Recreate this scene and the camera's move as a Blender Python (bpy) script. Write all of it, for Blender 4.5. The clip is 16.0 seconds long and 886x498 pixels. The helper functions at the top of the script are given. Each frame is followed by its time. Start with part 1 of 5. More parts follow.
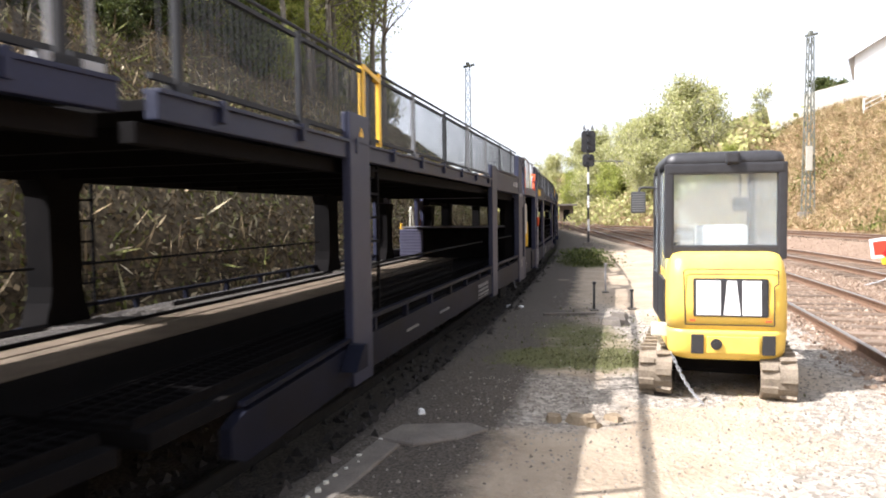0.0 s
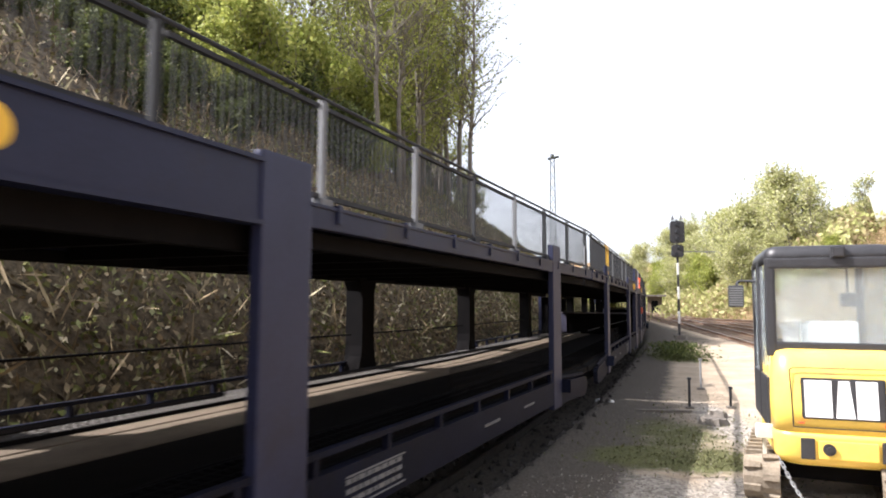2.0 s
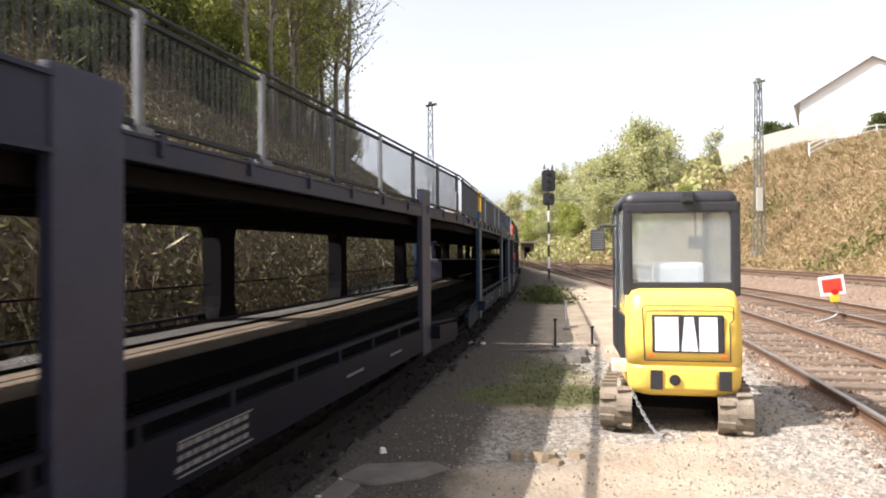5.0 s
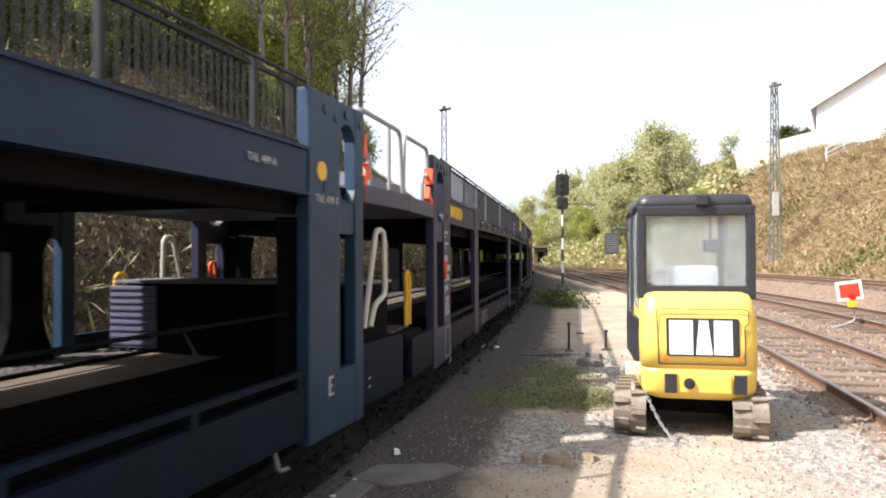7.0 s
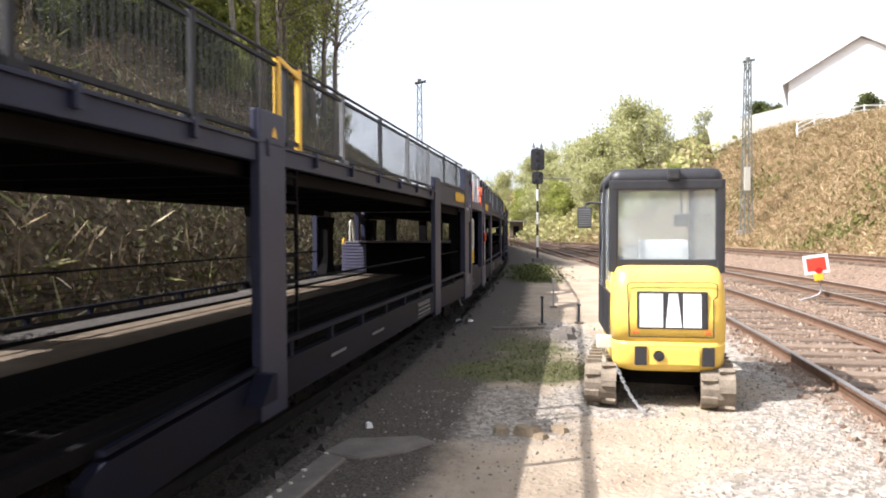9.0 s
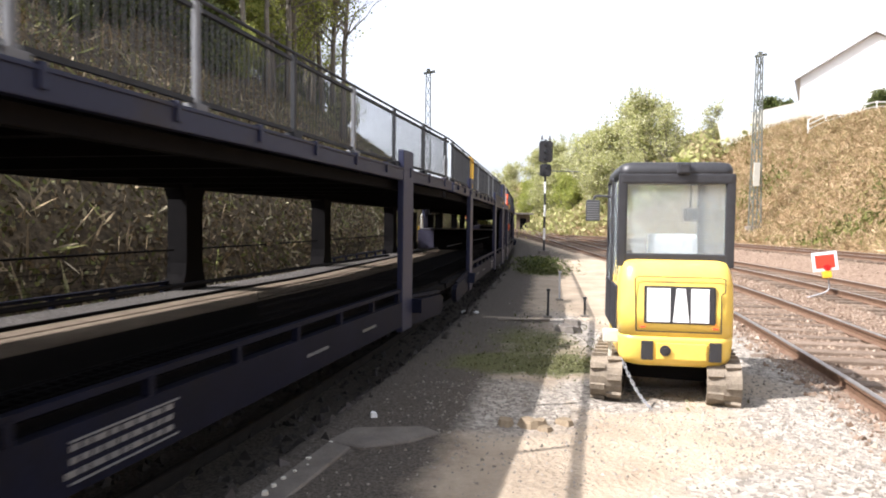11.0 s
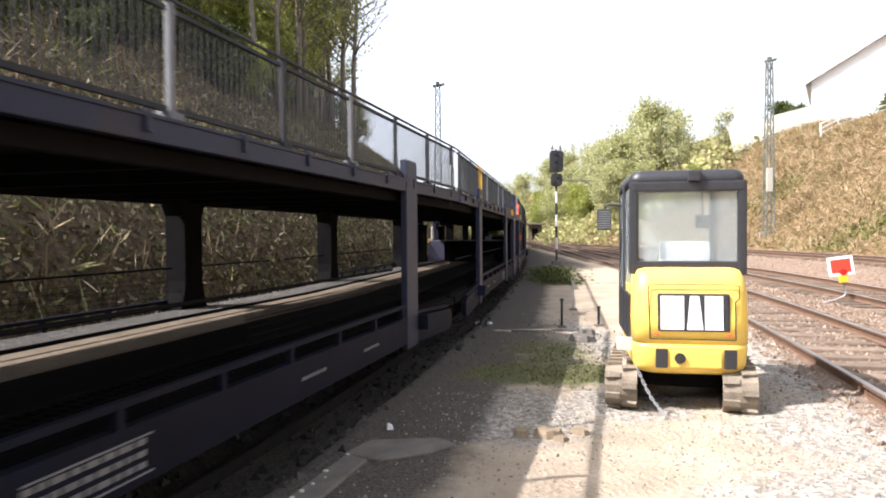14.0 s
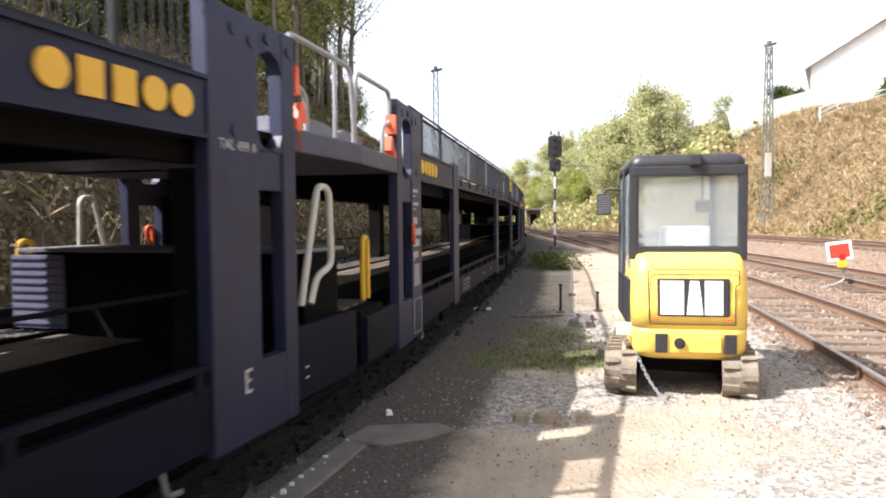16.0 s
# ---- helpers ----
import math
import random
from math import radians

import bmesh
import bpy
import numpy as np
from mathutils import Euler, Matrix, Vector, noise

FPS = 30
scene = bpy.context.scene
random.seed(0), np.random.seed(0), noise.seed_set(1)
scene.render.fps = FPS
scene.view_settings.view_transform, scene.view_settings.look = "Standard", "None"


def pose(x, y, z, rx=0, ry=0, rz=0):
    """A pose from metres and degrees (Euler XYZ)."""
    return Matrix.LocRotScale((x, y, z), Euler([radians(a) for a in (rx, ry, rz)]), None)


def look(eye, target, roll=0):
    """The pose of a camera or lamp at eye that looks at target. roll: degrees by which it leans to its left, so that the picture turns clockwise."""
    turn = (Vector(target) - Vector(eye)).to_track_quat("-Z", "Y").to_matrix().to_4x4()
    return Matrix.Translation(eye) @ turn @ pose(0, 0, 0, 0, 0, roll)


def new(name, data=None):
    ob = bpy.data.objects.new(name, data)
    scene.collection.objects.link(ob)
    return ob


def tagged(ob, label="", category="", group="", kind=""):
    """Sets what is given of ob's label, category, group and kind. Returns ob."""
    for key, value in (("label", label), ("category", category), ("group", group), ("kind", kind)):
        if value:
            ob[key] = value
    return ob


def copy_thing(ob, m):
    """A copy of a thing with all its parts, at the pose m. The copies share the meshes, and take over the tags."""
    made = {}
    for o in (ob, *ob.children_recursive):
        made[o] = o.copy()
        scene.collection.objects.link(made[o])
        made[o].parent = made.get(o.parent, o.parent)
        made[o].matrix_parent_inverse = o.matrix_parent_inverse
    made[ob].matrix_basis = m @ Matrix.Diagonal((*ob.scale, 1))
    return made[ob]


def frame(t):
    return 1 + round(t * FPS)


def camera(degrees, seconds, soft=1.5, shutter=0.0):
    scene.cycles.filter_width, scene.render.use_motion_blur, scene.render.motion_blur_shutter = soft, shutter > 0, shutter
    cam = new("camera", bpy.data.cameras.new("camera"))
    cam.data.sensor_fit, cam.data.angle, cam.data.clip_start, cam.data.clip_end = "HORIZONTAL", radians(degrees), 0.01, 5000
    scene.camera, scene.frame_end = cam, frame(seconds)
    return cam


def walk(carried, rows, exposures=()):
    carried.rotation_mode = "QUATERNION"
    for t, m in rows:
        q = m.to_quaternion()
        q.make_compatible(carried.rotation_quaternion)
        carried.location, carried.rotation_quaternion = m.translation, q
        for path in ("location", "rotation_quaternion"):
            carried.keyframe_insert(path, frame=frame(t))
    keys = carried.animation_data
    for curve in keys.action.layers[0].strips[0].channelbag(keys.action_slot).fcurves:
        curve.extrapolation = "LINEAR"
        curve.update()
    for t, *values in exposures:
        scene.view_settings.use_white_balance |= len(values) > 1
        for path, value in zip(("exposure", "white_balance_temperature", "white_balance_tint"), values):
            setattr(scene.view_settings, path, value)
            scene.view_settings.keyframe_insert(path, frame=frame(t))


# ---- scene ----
cam = camera(66.7, 16.0, 1.9, 0.15)

PATH = [
    (0, (0.0, -0.016, 1.729), (-0.07, 1.981, 1.63), -0.7),
    (0.5, (0.008, 0.003, 1.733), (-0.03, 2.001, 1.657), -1.0),
    (1, (0.016, 0.037, 1.737), (0.016, 2.035, 1.664), -1.2),
    (1.5, (-0.033, -0.044, 1.751), (-0.286, 1.937, 1.859), 1.5),
    (2, (-0.079, -0.142, 1.751), (-0.39, 1.827, 1.915), 0.2),
    (2.5, (-0.035, 0.013, 1.737), (-0.226, 2.002, 1.824), -0.5),
    (3, (-0.048, 0.044, 1.734), (-0.02, 2.042, 1.804), -0.2),
    (3.5, (-0.037, 0.044, 1.735), (0.047, 2.042, 1.775), -0.1),
    (4, (-0.009, 0.011, 1.728), (0.086, 2.009, 1.733), 0.3),
    (4.2, (-0.005, -0.011, 1.733), (0.06, 1.987, 1.74), -0.0),
    (6.3, (-0.013, -0.037, 1.699), (0.022, 1.962, 1.712), -0.4),
    (6.5, (-0.011, -0.043, 1.702), (0.009, 1.957, 1.729), 0.1),
    (7, (-0.015, -0.057, 1.704), (-0.01, 1.943, 1.727), -0.2),
    (7.5, (-0.013, -0.042, 1.709), (-0.009, 1.958, 1.726), -0.4),
    (8, (0.002, -0.042, 1.712), (0.02, 1.958, 1.74), -0.8),
    (8.5, (0.018, -0.036, 1.709), (0.085, 1.963, 1.705), -0.6),
    (9, (0.018, -0.025, 1.699), (0.094, 1.973, 1.646), -0.2),
    (11.5, (0.007, -0.003, 1.696), (0.063, 1.994, 1.616), 0.8),
    (12, (0.008, -0.025, 1.701), (0.046, 1.974, 1.642), 0.2),
    (12.5, (0.008, -0.035, 1.702), (0.044, 1.964, 1.653), 0.4),
    (13, (-0.003, -0.072, 1.701), (0.009, 1.927, 1.653), 0.2),
    (13.5, (0.002, -0.051, 1.701), (0.017, 1.949, 1.652), -0.2),
    (14, (0.007, -0.049, 1.699), (0.028, 1.951, 1.654), -0.4),
    (14.5, (0.008, -0.014, 1.697), (0.064, 1.984, 1.626), 0.2),
    (15, (0.002, -0.008, 1.689), (0.044, 1.99, 1.603), -0.1),
    (15.5, (-0.004, -0.005, 1.69), (0.019, 1.993, 1.598), -0.3),
    (16, (0.0, -0.012, 1.692), (0.026, 1.986, 1.605), -0.5),
]
walk(cam, [(t, look(e, g, r)) for t, e, g, r in PATH],
     exposures=[(0.0, 1.36, 6120, 14), (2.2, 1.34, 6120, 14), (4.0, 1.0, 6350, 14), (7.0, 1.1, 6100, 14), (12.0, 1.2, 6080, 14), (16.0, 1.27, 6080, 14)])

# ---- light ----
world = bpy.data.worlds.new("world")
scene.world = world
world.use_nodes = True
sky = world.node_tree.nodes.new("ShaderNodeTexSky")
sky.sky_type, sky.sun_disc = "NISHITA", False
SUN_DIR = Vector((-0.87, -0.24, 1.0)).normalized()
sky.sun_elevation = math.asin(SUN_DIR.z)
sky.sun_rotation = math.atan2(SUN_DIR.x, SUN_DIR.y)
sky.air_density, sky.dust_density, sky.ozone_density = 1.0, 3.0, 1.0
back = world.node_tree.nodes["Background"]
back.inputs["Strength"].default_value = 0.15
haze = world.node_tree.nodes.new("ShaderNodeHueSaturation")
haze.inputs["Saturation"].default_value = 0.24
world.node_tree.links.new(sky.outputs[0], haze.inputs["Color"])
world.node_tree.links.new(haze.outputs[0], back.inputs["Color"])
sun = new("sun", bpy.data.lights.new("sun", "SUN"))
sun.data.energy, sun.data.angle, sun.data.color = 5.0, radians(0.6), (1.0, 0.93, 0.85)
sun.matrix_world = look(SUN_DIR * 50, (0, 0, 0))

# ---- plan: the curved train track, the straightening main line, the banks ----
TH = radians(17.1)                       # heading of the tracks beside the camera, right of +y
AHEAD = Vector((math.sin(TH), math.cos(TH), 0))
LEFT = Vector((-math.cos(TH), math.sin(TH), 0))
A0 = math.atan2(-LEFT.y, -LEFT.x)
RAD, DIST = 117.0, 2.38                  # radius of the wagons' near face, and its distance
CEN = LEFT * (DIST + RAD)
EASE, RAD2 = 12.0, 500.0                 # where the train's curve eases, and its radius from there on
A1 = A0 + EASE / RAD
CEN2 = CEN + Vector((math.cos(A1), math.sin(A1), 0)) * (RAD - RAD2)
MAIN_RAD, MAIN_DIST = 149.7, 3.045       # the main line's own, wider curve
MAIN_CEN = LEFT * (MAIN_DIST + MAIN_RAD)
RAIL_Z = -0.229
MID = -1.63                              # train track's middle, from the wagons' face
STRAIGHT = 36.0


def on_arc(s, off, z=0.0):
    """The place s metres along the train's curve and off metres outside the wagons' face, with its heading."""
    if s > EASE:
        a = A0 + EASE / RAD + (s - EASE) / RAD2
        return Vector((CEN2.x + (RAD2 + off) * math.cos(a), CEN2.y + (RAD2 + off) * math.sin(a), z)), a + math.pi / 2
    a = A0 + s / RAD
    return Vector((CEN.x + (RAD + off) * math.cos(a), CEN.y + (RAD + off) * math.sin(a), z)), a + math.pi / 2


def on_main(s, off, z=0.0):
    """The same for the main line, which runs straight on after its curve's first metres."""
    a = A0 + min(s, STRAIGHT) / MAIN_RAD
    p = Vector((MAIN_CEN.x + (MAIN_RAD + off) * math.cos(a), MAIN_CEN.y + (MAIN_RAD + off) * math.sin(a), z))
    a += math.pi / 2
    if s > STRAIGHT:
        p = p + Vector((math.cos(a), math.sin(a), 0)) * (s - STRAIGHT)
    return p, a


def offsets(x, y):
    """The offsets from the wagons' face and from the main line, and the distance along the main line."""
    ahead = -math.sin(A1) * (x - CEN.x) + math.cos(A1) * (y - CEN.y)
    off = np.where(ahead > 0, np.hypot(x - CEN2.x, y - CEN2.y) - RAD2, np.hypot(x - CEN.x, y - CEN.y) - RAD)
    rho = np.hypot(x - MAIN_CEN.x, y - MAIN_CEN.y) - MAIN_RAD
    p, a = on_main(STRAIGHT, 0)
    along = (x - p.x) * math.cos(a) + (y - p.y) * math.sin(a)
    side = (x - p.x) * math.sin(a) - (y - p.y) * math.cos(a)
    return off, np.where(along > 0, side, rho), along + STRAIGHT - 20


def ramp(v, a, b):
    k = np.clip((v - a) / (b - a), 0, 1)
    return k * k * (3 - 2 * k)


def wob(x, y):
    return (np.sin(x * 1.7 + y * 0.6) + np.sin(y * 1.3 - x * 0.9 + 1.1) + np.sin(x * 3.9 + 2.0) * np.sin(y * 4.3)) / 3


def bank_foot(along):
    """Where the dry bank starts beside the main line: it closes in on the rails further on."""
    return 17.5 - 8.3 * ramp(along, 8, 58)


def grade(along):
    """The yard and the main line climb a little further on."""
    return 0.012 * np.clip(along - 12, 0, 60)


def height(x, y):
    off, q, along = offsets(x, y)
    z = 0.012 * wob(x * 2.1, y * 2.3) + 0.025 * wob(x * 0.4, y * 0.5)
    bed = ramp(off, 0.15, -0.35) * ramp(off, -4.4, -3.7)
    z = z * (1 - bed) - 0.345 * bed
    left = np.clip(-4.0 - off, 0, None)
    bank = 12.5 * (1 - np.exp(-left / 9.5)) + np.clip(left, 0, 45) * 0.12
    z = np.where(left > 0, -0.3 * np.exp(-left * 2) + bank + 0.12 * wob(x * 0.8, y * 0.7) * np.clip(left, 0, 1), z)
    line = ramp(q, 3.6, 5.0)
    z = z - 0.012 * line + 0.06 * ramp(q, 3.2, 4.7) * ramp(q, 5.7, 5.2) + 0.5 * ramp(q, 11.2, 12.6) * ramp(along, 60, 30)
    right = np.clip(q - bank_foot(along), 0, None)
    rise = (9.2 + 1.4 * ramp(along, 12, 50)) * (ramp(right, -2.5, 16.0) - ramp(np.zeros(1), -2.5, 16.0)) + np.clip(right - 14, 0, 60) * 0.05
    z = z + np.where(right > 0, rise, 0) + 0.25 * wob(x * 0.5, y * 0.45) * ramp(right, 0, 3)
    far = np.hypot(x, y)
    return z + grade(along) * ramp(off, 1, 6) + 14 * ramp(far, 170, 420) + 11 * ramp(along, 92, 130) * ramp(off, 8, 22) * ramp(q, 25, 5)


def ground_z(x, y):
    return float(height(np.array([float(x)]), np.array([float(y)]))[0])


# ---- materials ----
def material(name):
    m = bpy.data.materials.new(name)
    m.use_nodes = True
    t = m.node_tree
    return m, t, t.nodes["Principled BSDF"]


def node(t, kind, **values):
    n = t.nodes.new(kind)
    for k, v in values.items():
        n.inputs[k].default_value = v
    return n


def surface(name, dark, light, scale=6.0, rough=0.7, metal=0.0, bump=0.2, fine=60.0, stain=None, stain_amount=0.3, tint=False, rand=0.0, gloss=None):
    """A painted, stony or earthy surface: two scales of colour, stains and a fine relief."""
    m, t, b = material(name)
    co = t.nodes.new("ShaderNodeTexCoord")
    n1 = node(t, "ShaderNodeTexNoise", Scale=scale, Detail=6.0, Roughness=0.6)
    n2 = node(t, "ShaderNodeTexNoise", Scale=fine, Detail=4.0, Roughness=0.7)
    for n in (n1, n2):
        t.links.new(co.outputs["Object"], n.inputs["Vector"])
    r = t.nodes.new("ShaderNodeValToRGB")
    r.color_ramp.elements[0].position, r.color_ramp.elements[1].position = 0.3, 0.7
    r.color_ramp.elements[0].color, r.color_ramp.elements[1].color = (*dark, 1), (*light, 1)
    mix = t.nodes.new("ShaderNodeMath")
    mix.operation = "MULTIPLY_ADD"
    mix.inputs[1].default_value = 0.45
    t.links.new(n2.outputs["Fac"], mix.inputs[0])
    half = t.nodes.new("ShaderNodeMath")
    half.operation = "MULTIPLY"
    half.inputs[1].default_value = 0.55
    t.links.new(n1.outputs["Fac"], half.inputs[0])
    t.links.new(half.outputs[0], mix.inputs[2])
    t.links.new(mix.outputs[0], r.inputs["Fac"])
    out = r.outputs["Color"]
    if stain:
        n3 = node(t, "ShaderNodeTexNoise", Scale=scale * 0.35, Detail=8.0, Roughness=0.65)
        t.links.new(co.outputs["Object"], n3.inputs["Vector"])
        r3 = t.nodes.new("ShaderNodeValToRGB")
        r3.color_ramp.elements[0].position, r3.color_ramp.elements[1].position = 0.62 - stain_amount * 0.3, 0.74
        t.links.new(n3.outputs["Fac"], r3.inputs["Fac"])
        x = t.nodes.new("ShaderNodeMixRGB")
        x.inputs[2].default_value = (*stain, 1)
        t.links.new(r3.outputs["Color"], x.inputs[0])
        t.links.new(out, x.inputs[1])
        out = x.outputs[0]
    if tint:
        info = t.nodes.new("ShaderNodeObjectInfo")
        x = t.nodes.new("ShaderNodeMixRGB")
        x.blend_type = "MULTIPLY"
        x.inputs[0].default_value = 1.0
        t.links.new(info.outputs["Color"], x.inputs[1])
        t.links.new(out, x.inputs[2])
        out = x.outputs[0]
    if rand:
        info = t.nodes.new("ShaderNodeObjectInfo")
        h = t.nodes.new("ShaderNodeHueSaturation")
        mr = t.nodes.new("ShaderNodeMapRange")
        mr.inputs["To Min"].default_value, mr.inputs["To Max"].default_value = 1 - rand, 1 + rand
        t.links.new(info.outputs["Random"], mr.inputs["Value"])
        t.links.new(mr.outputs[0], h.inputs["Value"])
        t.links.new(out, h.inputs["Color"])
        out = h.outputs[0]
    t.links.new(out, b.inputs["Base Color"])
    b.inputs["Roughness"].default_value, b.inputs["Metallic"].default_value = rough, metal
    b.inputs["Specular IOR Level"].default_value = gloss if gloss is not None else (0.15 if rough > 0.65 else 0.5)
    if bump:
        bp = node(t, "ShaderNodeBump", Strength=bump, Distance=0.02)
        t.links.new(n2.outputs["Fac"], bp.inputs["Height"])
        t.links.new(bp.outputs[0], b.inputs["Normal"])
    return m


def plain(name, col, rough=0.5, metal=0.0):
    d = tuple(c * 0.85 for c in col)
    return surface(name, d, col, 8.0, rough, metal, 0.05)


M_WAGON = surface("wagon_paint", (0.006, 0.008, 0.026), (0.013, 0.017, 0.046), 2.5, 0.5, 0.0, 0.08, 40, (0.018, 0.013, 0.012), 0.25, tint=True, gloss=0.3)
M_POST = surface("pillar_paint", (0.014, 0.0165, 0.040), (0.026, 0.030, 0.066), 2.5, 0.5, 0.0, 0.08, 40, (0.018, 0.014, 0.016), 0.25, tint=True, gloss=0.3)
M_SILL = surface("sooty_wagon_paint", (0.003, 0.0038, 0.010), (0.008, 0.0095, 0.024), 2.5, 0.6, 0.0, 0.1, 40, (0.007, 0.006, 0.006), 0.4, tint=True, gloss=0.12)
# near-black: shade inside and under the wagons is partly in this colour
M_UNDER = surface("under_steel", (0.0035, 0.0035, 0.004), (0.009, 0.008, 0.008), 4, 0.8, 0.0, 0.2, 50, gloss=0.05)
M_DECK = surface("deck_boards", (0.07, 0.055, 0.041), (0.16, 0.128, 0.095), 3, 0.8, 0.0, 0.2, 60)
M_DULL = surface("dull_galvanised", (0.09, 0.093, 0.098), (0.16, 0.165, 0.17), 9, 0.55, 0.2, 0.05)
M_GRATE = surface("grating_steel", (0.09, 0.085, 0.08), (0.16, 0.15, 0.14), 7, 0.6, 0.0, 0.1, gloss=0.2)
M_GALV = surface("galvanised", (0.24, 0.245, 0.25), (0.36, 0.365, 0.37), 9, 0.5, 0.4, 0.05)
M_YELLOW = surface("yellow_paint", (0.62, 0.36, 0.02), (0.78, 0.47, 0.03), 6, 0.45, 0.0, 0.05)
M_ORANGE = surface("orange_paint", (0.62, 0.08, 0.02), (0.75, 0.13, 0.04), 6, 0.5, 0.0, 0.05)
M_WHITE = surface("white_paint", (0.70, 0.70, 0.68), (0.82, 0.82, 0.80), 6, 0.5, 0.0, 0.05)


# ---- mesh tools ----
def part(name, bm, mat, parent=None, label="", smooth=False):
    me = bpy.data.meshes.new(name)
    bm.to_mesh(me)
    bm.free()
    for m in (mat if isinstance(mat, (list, tuple)) else [mat]):
        me.materials.append(m)
    if smooth:
        for p in me.polygons:
            p.use_smooth = True
    ob = new(name, me)
    if parent:
        ob.parent = parent
    if label:
        tagged(ob, label)
    return ob


def empty(name, label, category, group="", kind=""):
    return tagged(new(name), label, category, group, kind)


def box(bm, a, b, bevel=0.0, m=None):
    """A box between two corners, its edges rounded off."""
    a, b = Vector(a), Vector(b)
    r = bmesh.ops.create_cube(bm, size=1)
    vs = r["verts"]
    for v in vs:
        v.co = Vector([a[i] + (v.co[i] + 0.5) * (b[i] - a[i]) for i in range(3)])
    if bevel:
        es = list({e for v in vs for e in v.link_edges})
        q = bmesh.ops.bevel(bm, geom=es, offset=bevel, segments=2, affect="EDGES", profile=0.7)
        vs = list({v for f in q["faces"] for v in f.verts} | {v for v in vs if v.is_valid})
    if m is not None:
        bmesh.ops.transform(bm, matrix=m, verts=vs)
    return vs


def bar(bm, p, q, w, h, up=(0, 0, 1)):
    """A straight bar of w by h from p to q."""
    p, q = Vector(p), Vector(q)
    d = (q - p).normalized()
    side = d.cross(Vector(up))
    if side.length < 1e-4:
        side = Vector((1, 0, 0))
    side.normalize()
    top = side.cross(d)
    vs = []
    for e in (p, q):
        for i, j in ((-1, -1), (1, -1), (1, 1), (-1, 1)):
            vs.append(bm.verts.new(e + side * (i * w / 2) + top * (j * h / 2)))
    for f in ((3, 2, 1, 0), (4, 5, 6, 7), (0, 1, 5, 4), (1, 2, 6, 5), (2, 3, 7, 6), (3, 0, 4, 7)):
        bm.faces.new([vs[i] for i in f])
    return vs


def tube(bm, pts, r, seg=8, r2=None):
    """A round bar along points, tapering to r2."""
    pts = [Vector(p) for p in pts]
    rings = []
    ref = Vector((0.13, 0.31, 0.94)).normalized()
    for i, p in enumerate(pts):
        d = (pts[min(i + 1, len(pts) - 1)] - pts[max(i - 1, 0)]).normalized()
        a = d.cross(ref)
        if a.length < 0.05:
            a = d.cross(Vector((1, 0, 0)))
        a.normalize()
        b = d.cross(a)
        k = i / max(1, len(pts) - 1)
        rr = r if r2 is None else r + (r2 - r) * k
        rings.append([bm.verts.new(p + (a * math.cos(x) + b * math.sin(x)) * rr) for x in (2 * math.pi * j / seg for j in range(seg))])
    for u, v in zip(rings, rings[1:]):
        for j in range(seg):
            bm.faces.new((u[j], u[(j + 1) % seg], v[(j + 1) % seg], v[j]))
    bm.faces.new(rings[0][::-1])
    bm.faces.new(rings[-1])


def rounded(pts, r, n=5):
    """A path with its corners rounded."""
    pts = [Vector(p) for p in pts]
    out = [pts[0]]
    for a, b, c in zip(pts, pts[1:], pts[2:]):
        u, v = (a - b), (c - b)
        k = min(r, u.length / 2, v.length / 2)
        p, q = b + u.normalized() * k, b + v.normalized() * k
        for i in range(n + 1):
            w = i / n
            out.append(p * (1 - w) ** 2 + b * 2 * w * (1 - w) + q * w * w)
    out.append(pts[-1])
    return out


def prism(bm, outline, y0, y1, m=None, axis="y"):
    """An outline in x and z, carried from y0 to y1."""
    a = [bm.verts.new((x, y0, z)) for x, z in outline]
    b = [bm.verts.new((x, y1, z)) for x, z in outline]
    n = len(outline)
    bm.faces.new(a)
    bm.faces.new(b[::-1])
    for i in range(n):
        bm.faces.new((a[i], b[i], b[(i + 1) % n], a[(i + 1) % n]))
    if m is not None:
        bmesh.ops.transform(bm, matrix=m, verts=a + b)
    return a + b


def disc(bm, c, r, y0, y1, seg=20, m=None):
    """A round plate or drum lying across y."""
    return prism(bm, [(c[0] + r * math.cos(2 * math.pi * i / seg), c[1] + r * math.sin(2 * math.pi * i / seg)) for i in range(seg)], y0, y1, m)


def mesh_object(name, verts, faces, mat, smooth=True):
    me = bpy.data.meshes.new(name)
    me.from_pydata(verts, [], faces)
    for m in (mat if isinstance(mat, (list, tuple)) else [mat]):
        me.materials.append(m)
    if smooth:
        me.polygons.foreach_set("use_smooth", [True] * len(me.polygons))
    return new(name, me)
M_GREYTXT = surface("grey_paint", (0.12, 0.12, 0.12), (0.20, 0.20, 0.20), 6, 0.6, 0.0, 0.1)
M_LETTER = surface("worn_white_lettering", (0.30, 0.30, 0.30), (0.55, 0.55, 0.54), 14, 0.6, 0.0, 0.05)
M_FENCE = surface("fence_steel", (0.02, 0.021, 0.023), (0.042, 0.044, 0.047), 6, 0.6, 0.0, 0.05, gloss=0.12)
M_CREAM = surface("cream_paint", (0.48, 0.47, 0.40), (0.60, 0.58, 0.50), 6, 0.5, 0.0, 0.05)
M_LILAC = surface("lilac_paint", (0.026, 0.026, 0.05), (0.05, 0.05, 0.085), 5, 0.5, 0.0, 0.1)
M_PANEL = surface("lilac_panel", (0.085, 0.085, 0.14), (0.13, 0.13, 0.20), 5, 0.6, 0.0, 0.1)
M_PLATE = surface("pale_plate", (0.13, 0.13, 0.155), (0.22, 0.22, 0.255), 5, 0.5, 0.3, 0.2)
